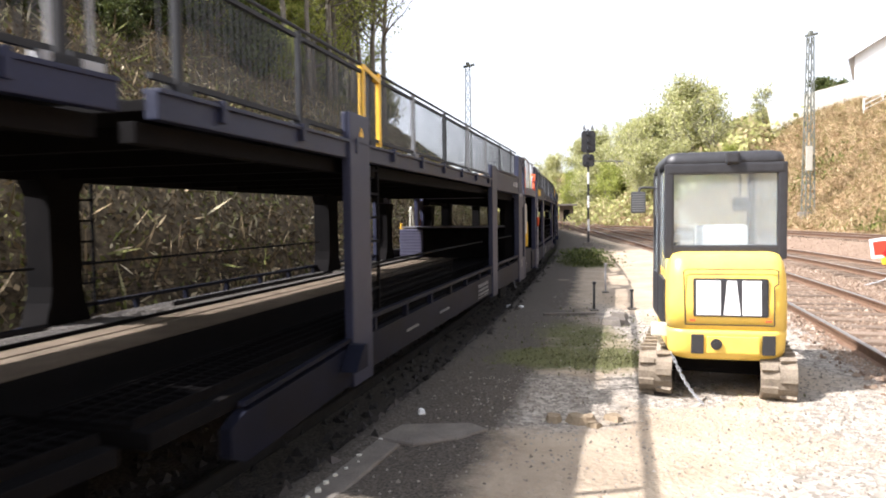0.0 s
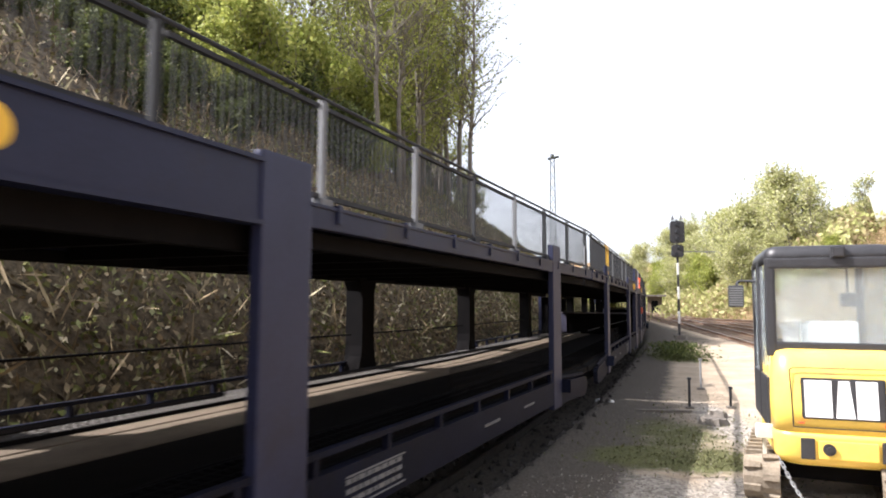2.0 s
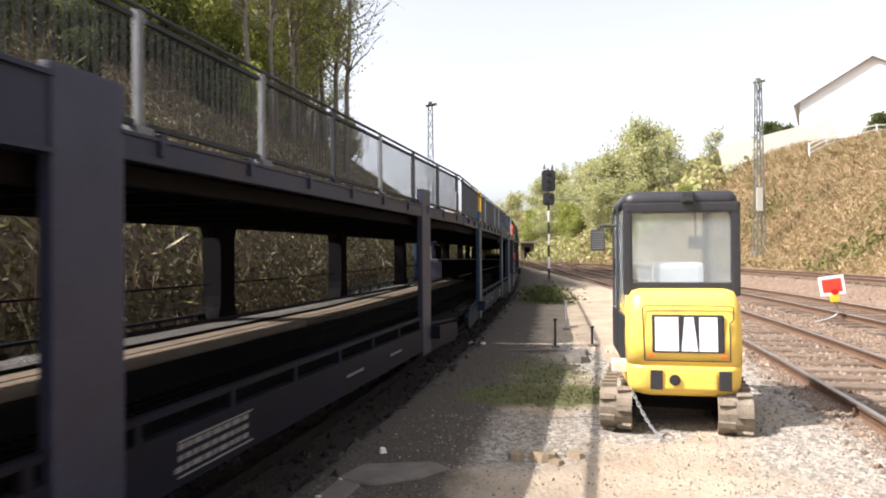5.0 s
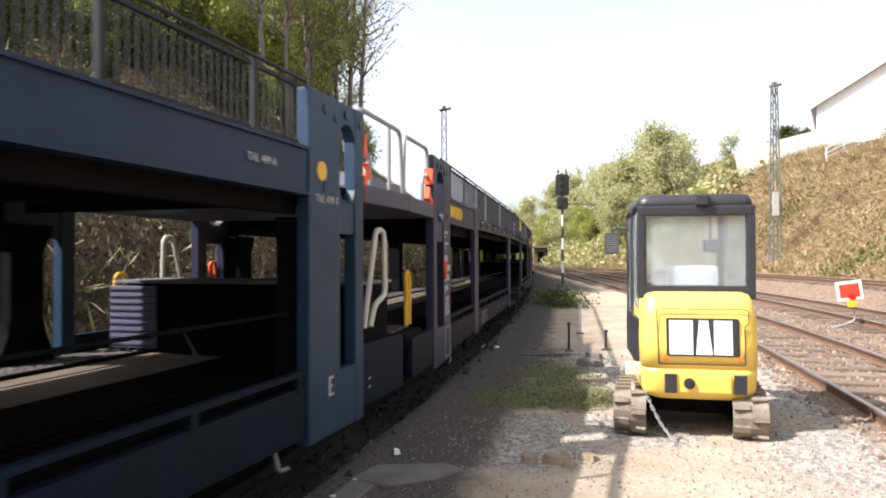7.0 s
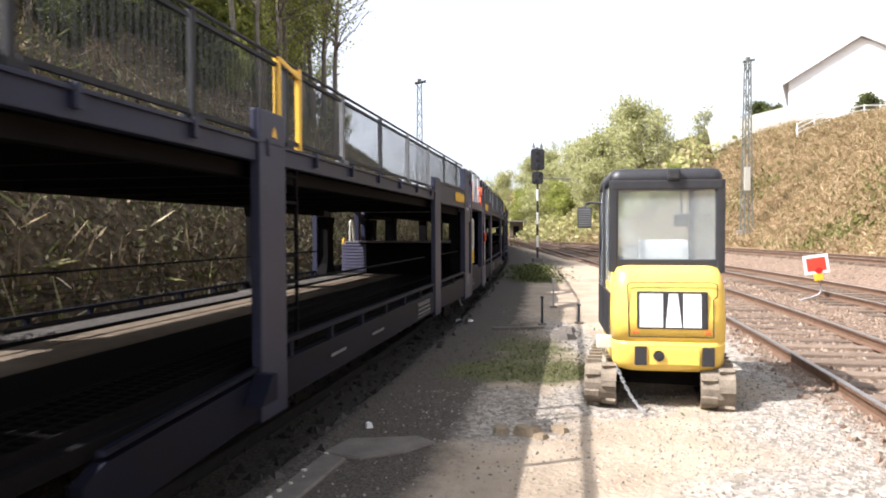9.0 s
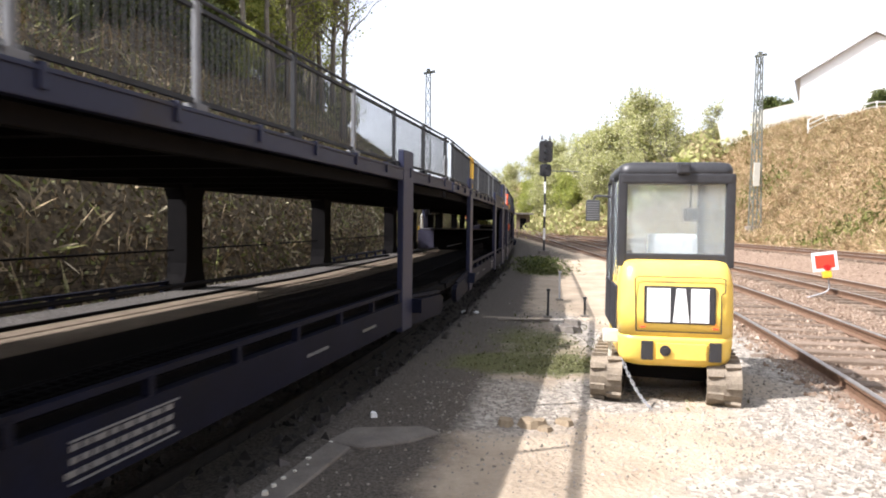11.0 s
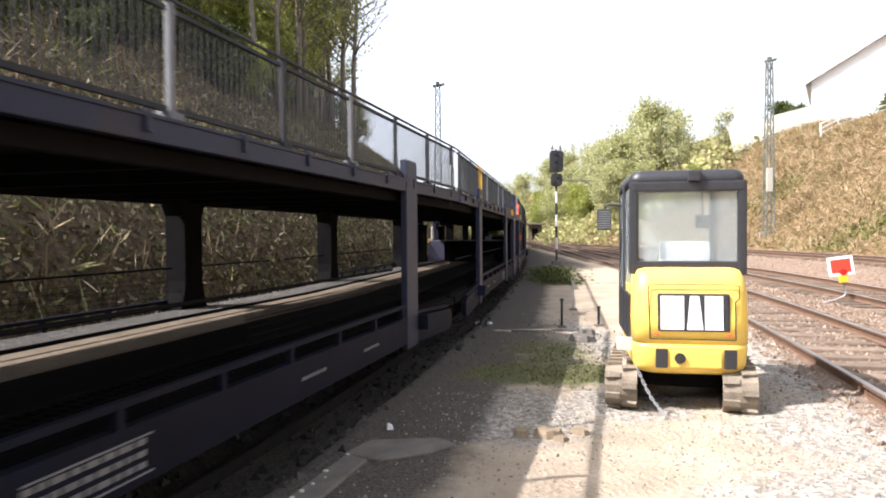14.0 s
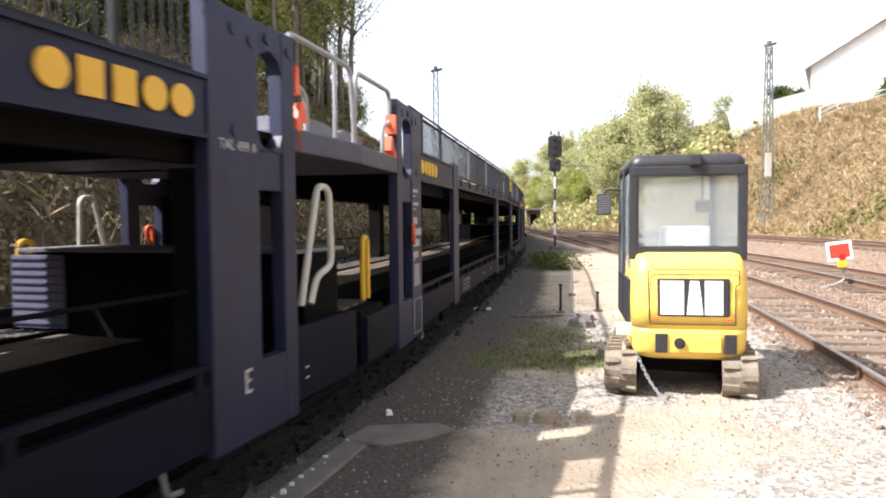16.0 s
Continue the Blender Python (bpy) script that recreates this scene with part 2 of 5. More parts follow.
M_BLACK = surface("black_plastic", (0.018, 0.018, 0.02), (0.035, 0.035, 0.038), 10, 0.45, 0.0, 0.05)
M_RUBBER = surface("muddy_rubber", (0.10, 0.085, 0.065), (0.30, 0.25, 0.19), 7, 0.9, 0.0, 0.4, 50)
M_EXC = surface("excavator_yellow", (0.80, 0.54, 0.085), (0.87, 0.62, 0.13), 5, 0.32, 0.0, 0.03, 60, (0.45, 0.30, 0.10), 0.12)
M_RAIL = surface("rusty_rail", (0.10, 0.06, 0.04), (0.19, 0.12, 0.08), 9, 0.7, 0.2, 0.2)
M_RAILTOP = surface("bright_rail", (0.25, 0.23, 0.22), (0.42, 0.40, 0.38), 9, 0.35, 0.8, 0.05)
M_SLEEPER = surface("weathered_sleeper", (0.10, 0.072, 0.052), (0.22, 0.17, 0.13), 5, 0.9, 0.0, 0.4, 60, rand=0.25)
M_CONC = surface("concrete", (0.10, 0.088, 0.076), (0.215, 0.192, 0.165), 4, 0.9, 0.0, 0.3, 60, (0.12, 0.11, 0.10), 0.3)
M_TAN = surface("tan_rubble", (0.17, 0.13, 0.085), (0.34, 0.27, 0.185), 6, 0.9, 0.0, 0.4, 40)
M_RED = surface("red_board", (0.55, 0.04, 0.02), (0.68, 0.06, 0.03), 6, 0.4, 0.0, 0.03)
M_WALL = surface("white_render", (0.74, 0.74, 0.72), (0.82, 0.82, 0.80), 2, 0.9, 0.0, 0.1)
M_ROOF = surface("grey_tiles", (0.36, 0.36, 0.37), (0.50, 0.50, 0.51), 3, 0.8, 0.0, 0.2)
M_BARK = surface("bark", (0.11, 0.098, 0.078), (0.26, 0.235, 0.195), 6, 0.9, 0.0, 0.5, 30)


def island(name, colours, rough=0.8, trans=0.0):
    """Many small pieces in one mesh, each with a colour of its own."""
    m, t, b = material(name)
    g = t.nodes.new("ShaderNodeNewGeometry")
    r = t.nodes.new("ShaderNodeValToRGB")
    r.color_ramp.interpolation = "LINEAR"
    e = r.color_ramp.elements
    e[0].position, e[0].color = 0.0, (*colours[0], 1)
    e[1].position, e[1].color = 1.0, (*colours[-1], 1)
    for i, c in enumerate(colours[1:-1]):
        n = e.new((i + 1) / (len(colours) - 1))
        n.color = (*c, 1)
    t.links.new(g.outputs["Random Per Island"], r.inputs["Fac"])
    t.links.new(r.outputs["Color"], b.inputs["Base Color"])
    b.inputs["Roughness"].default_value = rough
    b.inputs["Specular IOR Level"].default_value = 0.15
    if trans:
        tr = t.nodes.new("ShaderNodeBsdfTranslucent")
        t.links.new(r.outputs["Color"], tr.inputs["Color"])
        mx = t.nodes.new("ShaderNodeMixShader")
        mx.inputs[0].default_value = trans
        t.links.new(b.outputs[0], mx.inputs[1])
        t.links.new(tr.outputs[0], mx.inputs[2])
        t.links.new(mx.outputs[0], t.nodes["Material Output"].inputs["Surface"])
    return m


M_STONES = island("broken_stones", [(0.13, 0.112, 0.092), (0.23, 0.205, 0.172), (0.30, 0.27, 0.23), (0.18, 0.157, 0.128), (0.37, 0.34, 0.295)])
M_BALLAST = island("brown_ballast", [(0.12, 0.08, 0.055), (0.20, 0.145, 0.105), (0.28, 0.22, 0.165), (0.16, 0.11, 0.08), (0.34, 0.28, 0.22)])
# track bed stones, darkened to carry the shade below the train
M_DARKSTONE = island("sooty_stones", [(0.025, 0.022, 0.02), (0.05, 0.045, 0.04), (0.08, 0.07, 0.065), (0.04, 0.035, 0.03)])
M_LEAF = island("spring_leaves", [(0.16, 0.20, 0.04), (0.29, 0.32, 0.075), (0.42, 0.43, 0.13), (0.20, 0.24, 0.05)], 0.6, 0.45)
# spring leaves paled further: haze over the far bank is mixed into the colours
M_LEAF2 = island("pale_leaves", [(0.27, 0.29, 0.11), (0.42, 0.42, 0.18), (0.34, 0.35, 0.15), (0.56, 0.53, 0.36)], 0.6, 0.35)
M_EVER = island("dark_leaves", [(0.035, 0.05, 0.015), (0.07, 0.09, 0.025), (0.12, 0.14, 0.04), (0.05, 0.06, 0.02)], 0.6, 0.25)
M_IVY = island("ivy_and_bramble", [(0.06, 0.075, 0.02), (0.12, 0.13, 0.035), (0.19, 0.19, 0.06), (0.10, 0.085, 0.035)], 0.7, 0.3)
M_LITTER = island("brush_and_litter", [(0.05, 0.036, 0.022), (0.17, 0.125, 0.07), (0.34, 0.265, 0.16), (0.09, 0.072, 0.036), (0.17, 0.185, 0.055), (0.54, 0.46, 0.32)], 0.9)
M_STRAW = island("dry_grass", [(0.17, 0.115, 0.062), (0.33, 0.235, 0.13), (0.52, 0.41, 0.26), (0.22, 0.145, 0.075), (0.17, 0.17, 0.06), (0.27, 0.185, 0.10)], 0.9, 0.1)
# far scrub, likewise lightened by colour to look hazy
M_SCRUB = island("spring_scrub", [(0.24, 0.25, 0.09), (0.33, 0.34, 0.13), (0.42, 0.40, 0.20), (0.34, 0.27, 0.16), (0.28, 0.30, 0.10)], 0.8, 0.3)
M_GRASS = island("short_grass", [(0.085, 0.09, 0.04), (0.13, 0.14, 0.06), (0.18, 0.17, 0.10), (0.11, 0.11, 0.055)], 0.8, 0.2)


# ---- ground ----
def ground_material():
    m, t, b = material("yard_ground")
    co = t.nodes.new("ShaderNodeTexCoord")

    def noise_node(scale, detail=6.0, rough=0.65):
        n = node(t, "ShaderNodeTexNoise", Scale=scale, Detail=detail, Roughness=rough)
        t.links.new(co.outputs["Object"], n.inputs["Vector"])
        return n

    def two(n, a, b_, lo=0.35, hi=0.65):
        r = t.nodes.new("ShaderNodeValToRGB")
        r.color_ramp.elements[0].position, r.color_ramp.elements[1].position = lo, hi
        r.color_ramp.elements[0].color, r.color_ramp.elements[1].color = (*a, 1), (*b_, 1)
        t.links.new(n, r.inputs["Fac"])
        return r.outputs["Color"]

    def mixed(fac, a, b_):
        x = t.nodes.new("ShaderNodeMixRGB")
        t.links.new(fac, x.inputs[0])
        t.links.new(a, x.inputs[1])
        t.links.new(b_, x.inputs[2])
        return x.outputs[0]

    def attribute(name, width=0.5):
        a = t.nodes.new("ShaderNodeAttribute")
        a.attribute_name = name
        n = noise_node(2.3, 8.0)
        add = t.nodes.new("ShaderNodeMath")
        add.operation = "MULTIPLY_ADD"
        t.links.new(n.outputs["Fac"], add.inputs[0])
        add.inputs[1].default_value = width
        t.links.new(a.outputs["Fac"], add.inputs[2])
        r = t.nodes.new("ShaderNodeValToRGB")
        r.color_ramp.elements[0].position, r.color_ramp.elements[1].position = 0.5 + width / 2 - 0.12, 0.5 + width / 2 + 0.12
        t.links.new(add.outputs[0], r.inputs["Fac"])
        return r.outputs["Color"]

    vor = node(t, "ShaderNodeTexVoronoi", Scale=22.0)
    t.links.new(co.outputs["Object"], vor.inputs["Vector"])
    fine = noise_node(45, 5.0)
    dirt = two(noise_node(1.1).outputs["Fac"], (0.27, 0.215, 0.155), (0.42, 0.345, 0.255))
    dirt = mixed(two(fine.outputs["Fac"], (0, 0, 0), (0.55, 0.55, 0.55), 0.45, 0.75), dirt, two(noise_node(9).outputs["Fac"], (0.20, 0.17, 0.13), (0.48, 0.42, 0.34)))
    grey = two(vor.outputs["Color"], (0.17, 0.153, 0.13), (0.42, 0.38, 0.325), 0.15, 0.85)
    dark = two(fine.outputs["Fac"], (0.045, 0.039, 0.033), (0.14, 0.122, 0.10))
    grass = two(fine.outputs["Fac"], (0.06, 0.065, 0.03), (0.14, 0.14, 0.06))
    ballast = two(vor.outputs["Color"], (0.11, 0.075, 0.052), (0.27, 0.20, 0.15), 0.15, 0.85)
    bank_l = two(noise_node(6).outputs["Fac"], (0.045, 0.035, 0.023), (0.16, 0.125, 0.078))
    bank_r = two(noise_node(3).outputs["Fac"], (0.13, 0.085, 0.045), (0.28, 0.195, 0.11))
    c = dirt
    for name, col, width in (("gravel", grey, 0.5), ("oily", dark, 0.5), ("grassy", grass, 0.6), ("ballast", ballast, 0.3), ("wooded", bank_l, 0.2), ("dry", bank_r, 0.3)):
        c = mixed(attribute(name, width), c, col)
    t.links.new(c, b.inputs["Base Color"])
    b.inputs["Roughness"].default_value, b.inputs["Specular IOR Level"].default_value = 0.95, 0.1
    add = t.nodes.new("ShaderNodeMath")
    add.operation = "ADD"
    t.links.new(fine.outputs["Fac"], add.inputs[0])
    t.links.new(vor.outputs["Distance"], add.inputs[1])
    bp = node(t, "ShaderNodeBump", Strength=0.6, Distance=0.03)
    t.links.new(add.outputs[0], bp.inputs["Height"])
    t.links.new(bp.outputs[0], b.inputs["Normal"])
    return m


def axis(parts):
    out = []
    for a, b, n in parts:
        out += list(np.linspace(a, b, n, endpoint=False))
    return np.array(out + [parts[-1][1]])


def zones(x, y):
    off, q, along = offsets(x, y)
    left = ramp(off, -3.9, -4.4)
    blob = lambda cx, cy, rx, ry: np.clip(1.25 - np.hypot((x - cx) / rx, (y - cy) / ry) * 0.75, 0, 1)
    return {
        "gravel": np.maximum.reduce([blob(0.6, 6.3, 0.9, 1.0), blob(4.4, 5.2, 1.8, 1.5), blob(3.6, 4.0, 2.0, 0.7), 0.8 * blob(4.6, 8.5, 1.3, 4.0), 0.7 * blob(5.6, 13.0, 1.2, 6.0), 0.7 * blob(2.5, 10.5, 0.5, 3.0), blob(1.9, 6.6, 0.6, 0.7)]),
        # dark soil; beside the wagons it also paints in part of their shade
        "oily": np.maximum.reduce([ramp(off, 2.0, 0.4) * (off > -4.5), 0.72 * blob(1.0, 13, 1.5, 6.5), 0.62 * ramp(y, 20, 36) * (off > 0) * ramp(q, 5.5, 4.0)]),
        "grassy": np.maximum.reduce([0.95 * blob(1.4, 8.1, 1.1, 0.7), 0.8 * blob(4.1, 23.3, 0.9, 2.2), 0.6 * blob(1.6, 9.6, 0.9, 1.6)]),
        "ballast": ramp(q, 4.7, 5.5) * ramp(q - bank_foot(along), -0.3, -1.1),
        "wooded": left,
        "dry": np.clip(ramp(q - bank_foot(along), -1.4, 0.2) + 0.8 * ramp(along, 70, 95) * (off > 6), 0, 1),
    }


xs = axis([(-1600, -250, 8), (-250, -60, 24), (-60, -8, 60), (-8, -3, 28), (-3, 7, 120), (7, 60, 90), (60, 200, 30), (200, 1600, 8)])
ys = axis([(-1600, -60, 10), (-60, 2, 44), (2, 14, 140), (14, 40, 100), (40, 130, 90), (130, 400, 30), (400, 1600, 8)])
gx, gy = np.meshgrid(xs, ys)
gz = height(gx, gy)
nx = len(xs)
faces = [(j * nx + i, j * nx + i + 1, (j + 1) * nx + i + 1, (j + 1) * nx + i) for j in range(len(ys) - 1) for i in range(nx - 1)]
ground = tagged(mesh_object("ground", np.stack([gx, gy, gz], -1).reshape(-1, 3).tolist(), faces, ground_material()), "sandy and stony yard ground between banks", kind="structure")
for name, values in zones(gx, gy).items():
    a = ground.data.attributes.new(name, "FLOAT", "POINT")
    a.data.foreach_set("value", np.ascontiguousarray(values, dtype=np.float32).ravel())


# ---- scattered small pieces ----
RNG = np.random.default_rng(7)


def quads(name, centres, size, stretch, mat, upright=0.0, lean=None):
    """Small flat pieces at the given places; upright: how far their long side points up."""
    n = len(centres)
    a = RNG.normal(size=(n, 3))
    a[:, 2] += upright * 3
    if lean is not None:
        a += lean
    a /= np.linalg.norm(a, axis=1)[:, None]
    b = np.cross(a, RNG.normal(size=(n, 3)))
    b /= np.linalg.norm(b, axis=1)[:, None] + 1e-9
    k = size * RNG.uniform(0.5, 1.4, n)[:, None]
    a, b = a * k * stretch, b * k / stretch
    v = np.stack([centres - a - b * 0.6, centres - a * 0.2 + b, centres + a + b * 0.2, centres + a * 0.1 - b], 1).reshape(-1, 3)
    f = np.arange(n * 4).reshape(-1, 4)
    return mesh_object(name, v.tolist(), f.tolist(), mat, smooth=False)


def scatter_on(n, pick, lift=0.0):
    """n places on the ground; pick gives x and y for a count."""
    x, y = pick(n)
    return np.stack([x, y, height(x, y) + RNG.uniform(0, 1, len(x)) * lift], 1)


def pebbles(name, centres, size, mat):
    """Broken stones: each a small uneven wedge of six corners."""
    n = len(centres)
    base = np.array([(1, 0, 0), (-0.4, 0.8, 0), (-0.5, -0.8, 0), (0.3, 0.15, 0.9), (0, 0, -0.5)])
    v = base[None] * RNG.uniform(0.6, 1.4, (n, 5, 3))
    ang = RNG.uniform(0, 2 * np.pi, n)
    c, s = np.cos(ang), np.sin(ang)
    x = v[..., 0] * c[:, None] - v[..., 1] * s[:, None]
    y = v[..., 0] * s[:, None] + v[..., 1] * c[:, None]
    v = np.stack([x, y, v[..., 2]], -1) * (size * RNG.uniform(0.5, 1.5, n))[:, None, None] + centres[:, None]
    f = np.array([(0, 1, 3), (1, 2, 3), (2, 0, 3), (1, 0, 4), (2, 1, 4), (0, 2, 4)])
    faces = (f[None] + (np.arange(n) * 5)[:, None, None]).reshape(-1, 3)
    return mesh_object(name, v.reshape(-1, 3).tolist(), faces.tolist(), mat, smooth=False)


def arc_xy(s, off):
    a, a2 = A0 + s / RAD, A1 + (s - EASE) / RAD2
    return (np.where(s > EASE, CEN2.x + (RAD2 + off) * np.cos(a2), CEN.x + (RAD + off) * np.cos(a)),
            np.where(s > EASE, CEN2.y + (RAD2 + off) * np.sin(a2), CEN.y + (RAD + off) * np.sin(a)))


def main_xy(s, off):
    k = np.minimum(s, STRAIGHT)
    a = A0 + k / MAIN_RAD
    e = np.maximum(s - STRAIGHT, 0)
    return (MAIN_CEN.x + (MAIN_RAD + off) * np.cos(a) - np.sin(a) * e, MAIN_CEN.y + (MAIN_RAD + off) * np.sin(a) + np.cos(a) * e)


def blob_xy(cx, cy, rx, ry):
    return lambda n: (cx + RNG.normal(0, rx, n), cy + RNG.normal(0, ry, n))


def joined(*arrays):
    return np.concatenate(arrays)


near = joined(scatter_on(5200, blob_xy(4.1, 5.0, 1.1, 0.9)), scatter_on(900, blob_xy(0.9, 6.3, 0.5, 0.6)), scatter_on(1500, blob_xy(2.6, 5.4, 1.2, 1.0)), scatter_on(4200, blob_xy(4.7, 8.0, 0.8, 2.4)),
              scatter_on(900, blob_xy(2.4, 9.5, 0.6, 2.0)), scatter_on(250, blob_xy(0.4, 4.6, 0.6, 0.7)), scatter_on(1200, blob_xy(3.4, 4.0, 1.2, 0.5)))
tagged(pebbles("loose_stones", near, 0.0125, M_STONES), "loose grey and tan broken stones on the yard", "stones", kind="stuff")
bal = joined(scatter_on(15000, lambda n: main_xy(RNG.uniform(0, 26, n), RNG.uniform(4.9, 11.5, n))), scatter_on(6000, lambda n: main_xy(RNG.uniform(10, 50, n), RNG.uniform(5.0, 16, n))))
bal[:, 2] += 0.008
tagged(pebbles("ballast", bal, 0.03, M_BALLAST), "tan track ballast of broken stone", "ballast", kind="stuff")
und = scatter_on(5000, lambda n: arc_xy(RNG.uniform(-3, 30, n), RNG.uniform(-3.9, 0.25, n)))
tagged(pebbles("track_bed_stones", und, 0.045, M_DARKSTONE), "stones in the bed of the wagons' track, coloured dark for shade", "ballast", kind="stuff")
gr = joined(scatter_on(900, blob_xy(1.5, 8.0, 0.55, 0.3), 0.015), scatter_on(500, blob_xy(1.6, 9.4, 0.6, 0.8), 0.02), scatter_on(1600, blob_xy(4.1, 23.3, 0.5, 1.2), 0.25), scatter_on(300, blob_xy(2.4, 10.5, 0.4, 2.0), 0.06))
tagged(quads("grass", gr, 0.015, 1.6, M_GRASS, 0.5), "short green grass in the yard", "grass", kind="stuff")
bush_pts = scatter_on(2600, blob_xy(4.1, 23.4, 0.42, 1.0), 0.5)
tagged(quads("low_bush", bush_pts, 0.03, 1.4, M_EVER, 0.3), "low dark green bush by the track", "bush")

# the wooded bank behind the train
lit = scatter_on(80000, lambda n: arc_xy(RNG.uniform(-6, 75, n) , -4.2 - RNG.exponential(4.5, n)), 0.16)
tagged(quads("leaf_litter", lit, 0.042, 1.4, M_LITTER, 0.25), "dry leaves and dead brush on the wooded bank", "undergrowth", kind="stuff")
twg = scatter_on(7000, lambda n: arc_xy(RNG.uniform(-6, 60, n), -4.2 - RNG.exponential(4.5, n)), 0.4)
tagged(quads("dead_twigs", twg, 0.07, 4.0, M_LITTER, 0.5), "dead twigs and stems on the wooded bank", "twigs", kind="stuff")
ivy = joined(*[scatter_on(700, blob_xy(*arc_xy(s, o), 1.0, 0.8), 0.4) for s, o in zip(RNG.uniform(-4, 60, 34), -5 - RNG.exponential(4.0, 34))])
tagged(quads("green_undergrowth", ivy, 0.03, 1.2, M_IVY, 0.3), "patches of green undergrowth on the wooded bank", "undergrowth", kind="stuff")
# the dry bank beyond the main line
def bank_xy(s0, s1, depth, power=0.8):
    def pick(n):
        s = RNG.uniform(s0, s1, n)
        return main_xy(s, bank_foot(s - 20) - 0.2 + depth * RNG.uniform(0, 1, n) ** power)
    return pick


drg = joined(scatter_on(90000, bank_xy(12, 70, 17.0), 0.22), scatter_on(16000, bank_xy(70, 150, 17.0), 0.3))
tagged(quads("dry_grass", drg, 0.10, 5.0, M_STRAW, 0.15), "dry straw-coloured grass and cut stems on the bank", "grass", kind="stuff")
gre = joined(*[scatter_on(330, blob_xy(*main_xy(s, o), 1.3, 1.0), 0.6) for s, o in zip(RNG.uniform(18, 75, 9), RNG.uniform(17.5, 25, 9))])
wds = joined(*[scatter_on(420, blob_xy(*(float(v[0]) for v in bank_xy(62, 150, 15.0, 0.7)(1)), 2.0, 2.0), 1.4) for _ in range(150)])
far_hill = joined(*[scatter_on(380, blob_xy(float(hx[0]), float(hy[0]), 2.2, 2.2), 2.2) for hx, hy in (main_xy(RNG.uniform(108, 150, 1), RNG.uniform(-2, 14, 1)) for _ in range(90))])
wds = joined(wds, far_hill)
tagged(quads("bank_scrub", wds, 0.18, 1.3, M_SCRUB, 0.4), "green and tan scrub covering the far bank", "scrub", kind="stuff")
tagged(quads("bank_weeds", gre, 0.10, 1.8, M_IVY, 0.4), "green weeds on the dry bank", "weeds", kind="stuff")


# ---- tracks ----
def sweep(bm, line, section):
    """A section carried along a line of places and headings."""
    rings = []
    for p, a in line:
        side = Vector((math.sin(a), -math.cos(a), 0))
        rings.append([bm.verts.new(p + side * x + Vector((0, 0, z))) for x, z in section])
    n = len(section)
    for u, v in zip(rings, rings[1:]):
        for j in range(n):
            bm.faces.new((u[j], v[j], v[(j + 1) % n], u[(j + 1) % n]))
    bm.faces.new(rings[0])
    bm.faces.new(rings[-1][::-1])


RAIL = [(-0.07, -0.15), (0.07, -0.15), (0.07, -0.135), (0.012, -0.11), (0.012, -0.04), (0.036, -0.03), (0.036, -0.004), (-0.036, -0.004), (-0.036, -0.03), (-0.012, -0.04), (-0.012, -0.11), (-0.07, -0.135)]
HEAD = [(-0.031, -0.004), (0.031, -0.004), (0.028, 0.004), (-0.028, 0.004)]


def sleeper_mesh(mat):
    bm = bmesh.new()
    box(bm, (-0.13, -1.3, -0.1), (0.13, 1.3, 0.0), 0.015)
    me = bpy.data.meshes.new("sleeper")
    bm.to_mesh(me)
    bm.free()
    me.materials.append(mat)
    return me


# rails and sleepers below the train: the wagons' shade is put into this colour
M_SHADE_TRACK = surface("sooty_sleeper", (0.015, 0.013, 0.012), (0.04, 0.035, 0.03), 5, 0.9, 0.0, 0.4, 60, rand=0.25)
SLEEPER, SLEEPER_DARK = sleeper_mesh(M_SLEEPER), sleeper_mesh(M_SHADE_TRACK)


def railway(name, label, way, off, z, s0, s1, near0, near1):
    tr = empty(name, label, "railway track", kind="structure")
    at = lambda s: off if way is on_arc else float(off + (6.2 - off) * 0.86 * ramp(s, 26, 78))
    level = lambda s: z if way is on_arc else float(z + (0.16 - z) * ramp(s, 30, 72) + grade(s - 20))
    line = lambda d: [way(s, at(s) + d, level(s)) for s in np.arange(s0, s1 + 0.1, 2.5)]
    for d in (-0.75, 0.75):
        bm = bmesh.new()
        sweep(bm, line(d), RAIL)
        r = part("rail", bm, M_SHADE_TRACK if way is on_arc else M_RAIL, tr)
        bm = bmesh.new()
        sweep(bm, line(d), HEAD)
        part("running_surface", bm, M_SHADE_TRACK if way is on_arc else M_RAILTOP, r, "worn rail head")
    bm = bmesh.new()
    far = 0
    rnd = random.Random(3)
    for i, s in enumerate(np.arange(s0, s1, 0.62)):
        p, a = way(s, at(s), level(s) - 0.135)
        m = Matrix.Translation(p + Vector((0, 0, rnd.uniform(-0.012, 0.01)))) @ Matrix.Rotation(a + rnd.uniform(-0.015, 0.015), 4, "Z")
        if near0 <= s <= near1:
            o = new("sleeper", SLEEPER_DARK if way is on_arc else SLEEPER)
            o.parent = tr
            o.matrix_local = m
        else:
            vs = []
            for x in (-0.13, 0.13):
                for y in (-1.3, 1.3):
                    for zz in (-0.1, 0.0):
                        vs.append(bm.verts.new(m @ Vector((x, y, zz))))
            for f in ((0, 1, 3, 2), (4, 6, 7, 5), (0, 4, 5, 1), (2, 3, 7, 6), (1, 5, 7, 3)):
                bm.faces.new([vs[k] for k in f])
            far += 1
    if far:
        tagged(part("far_sleepers", bm, M_SHADE_TRACK if way is on_arc else M_SLEEPER, tr), kind="stuff")
    else:
        bm.free()
    return tr


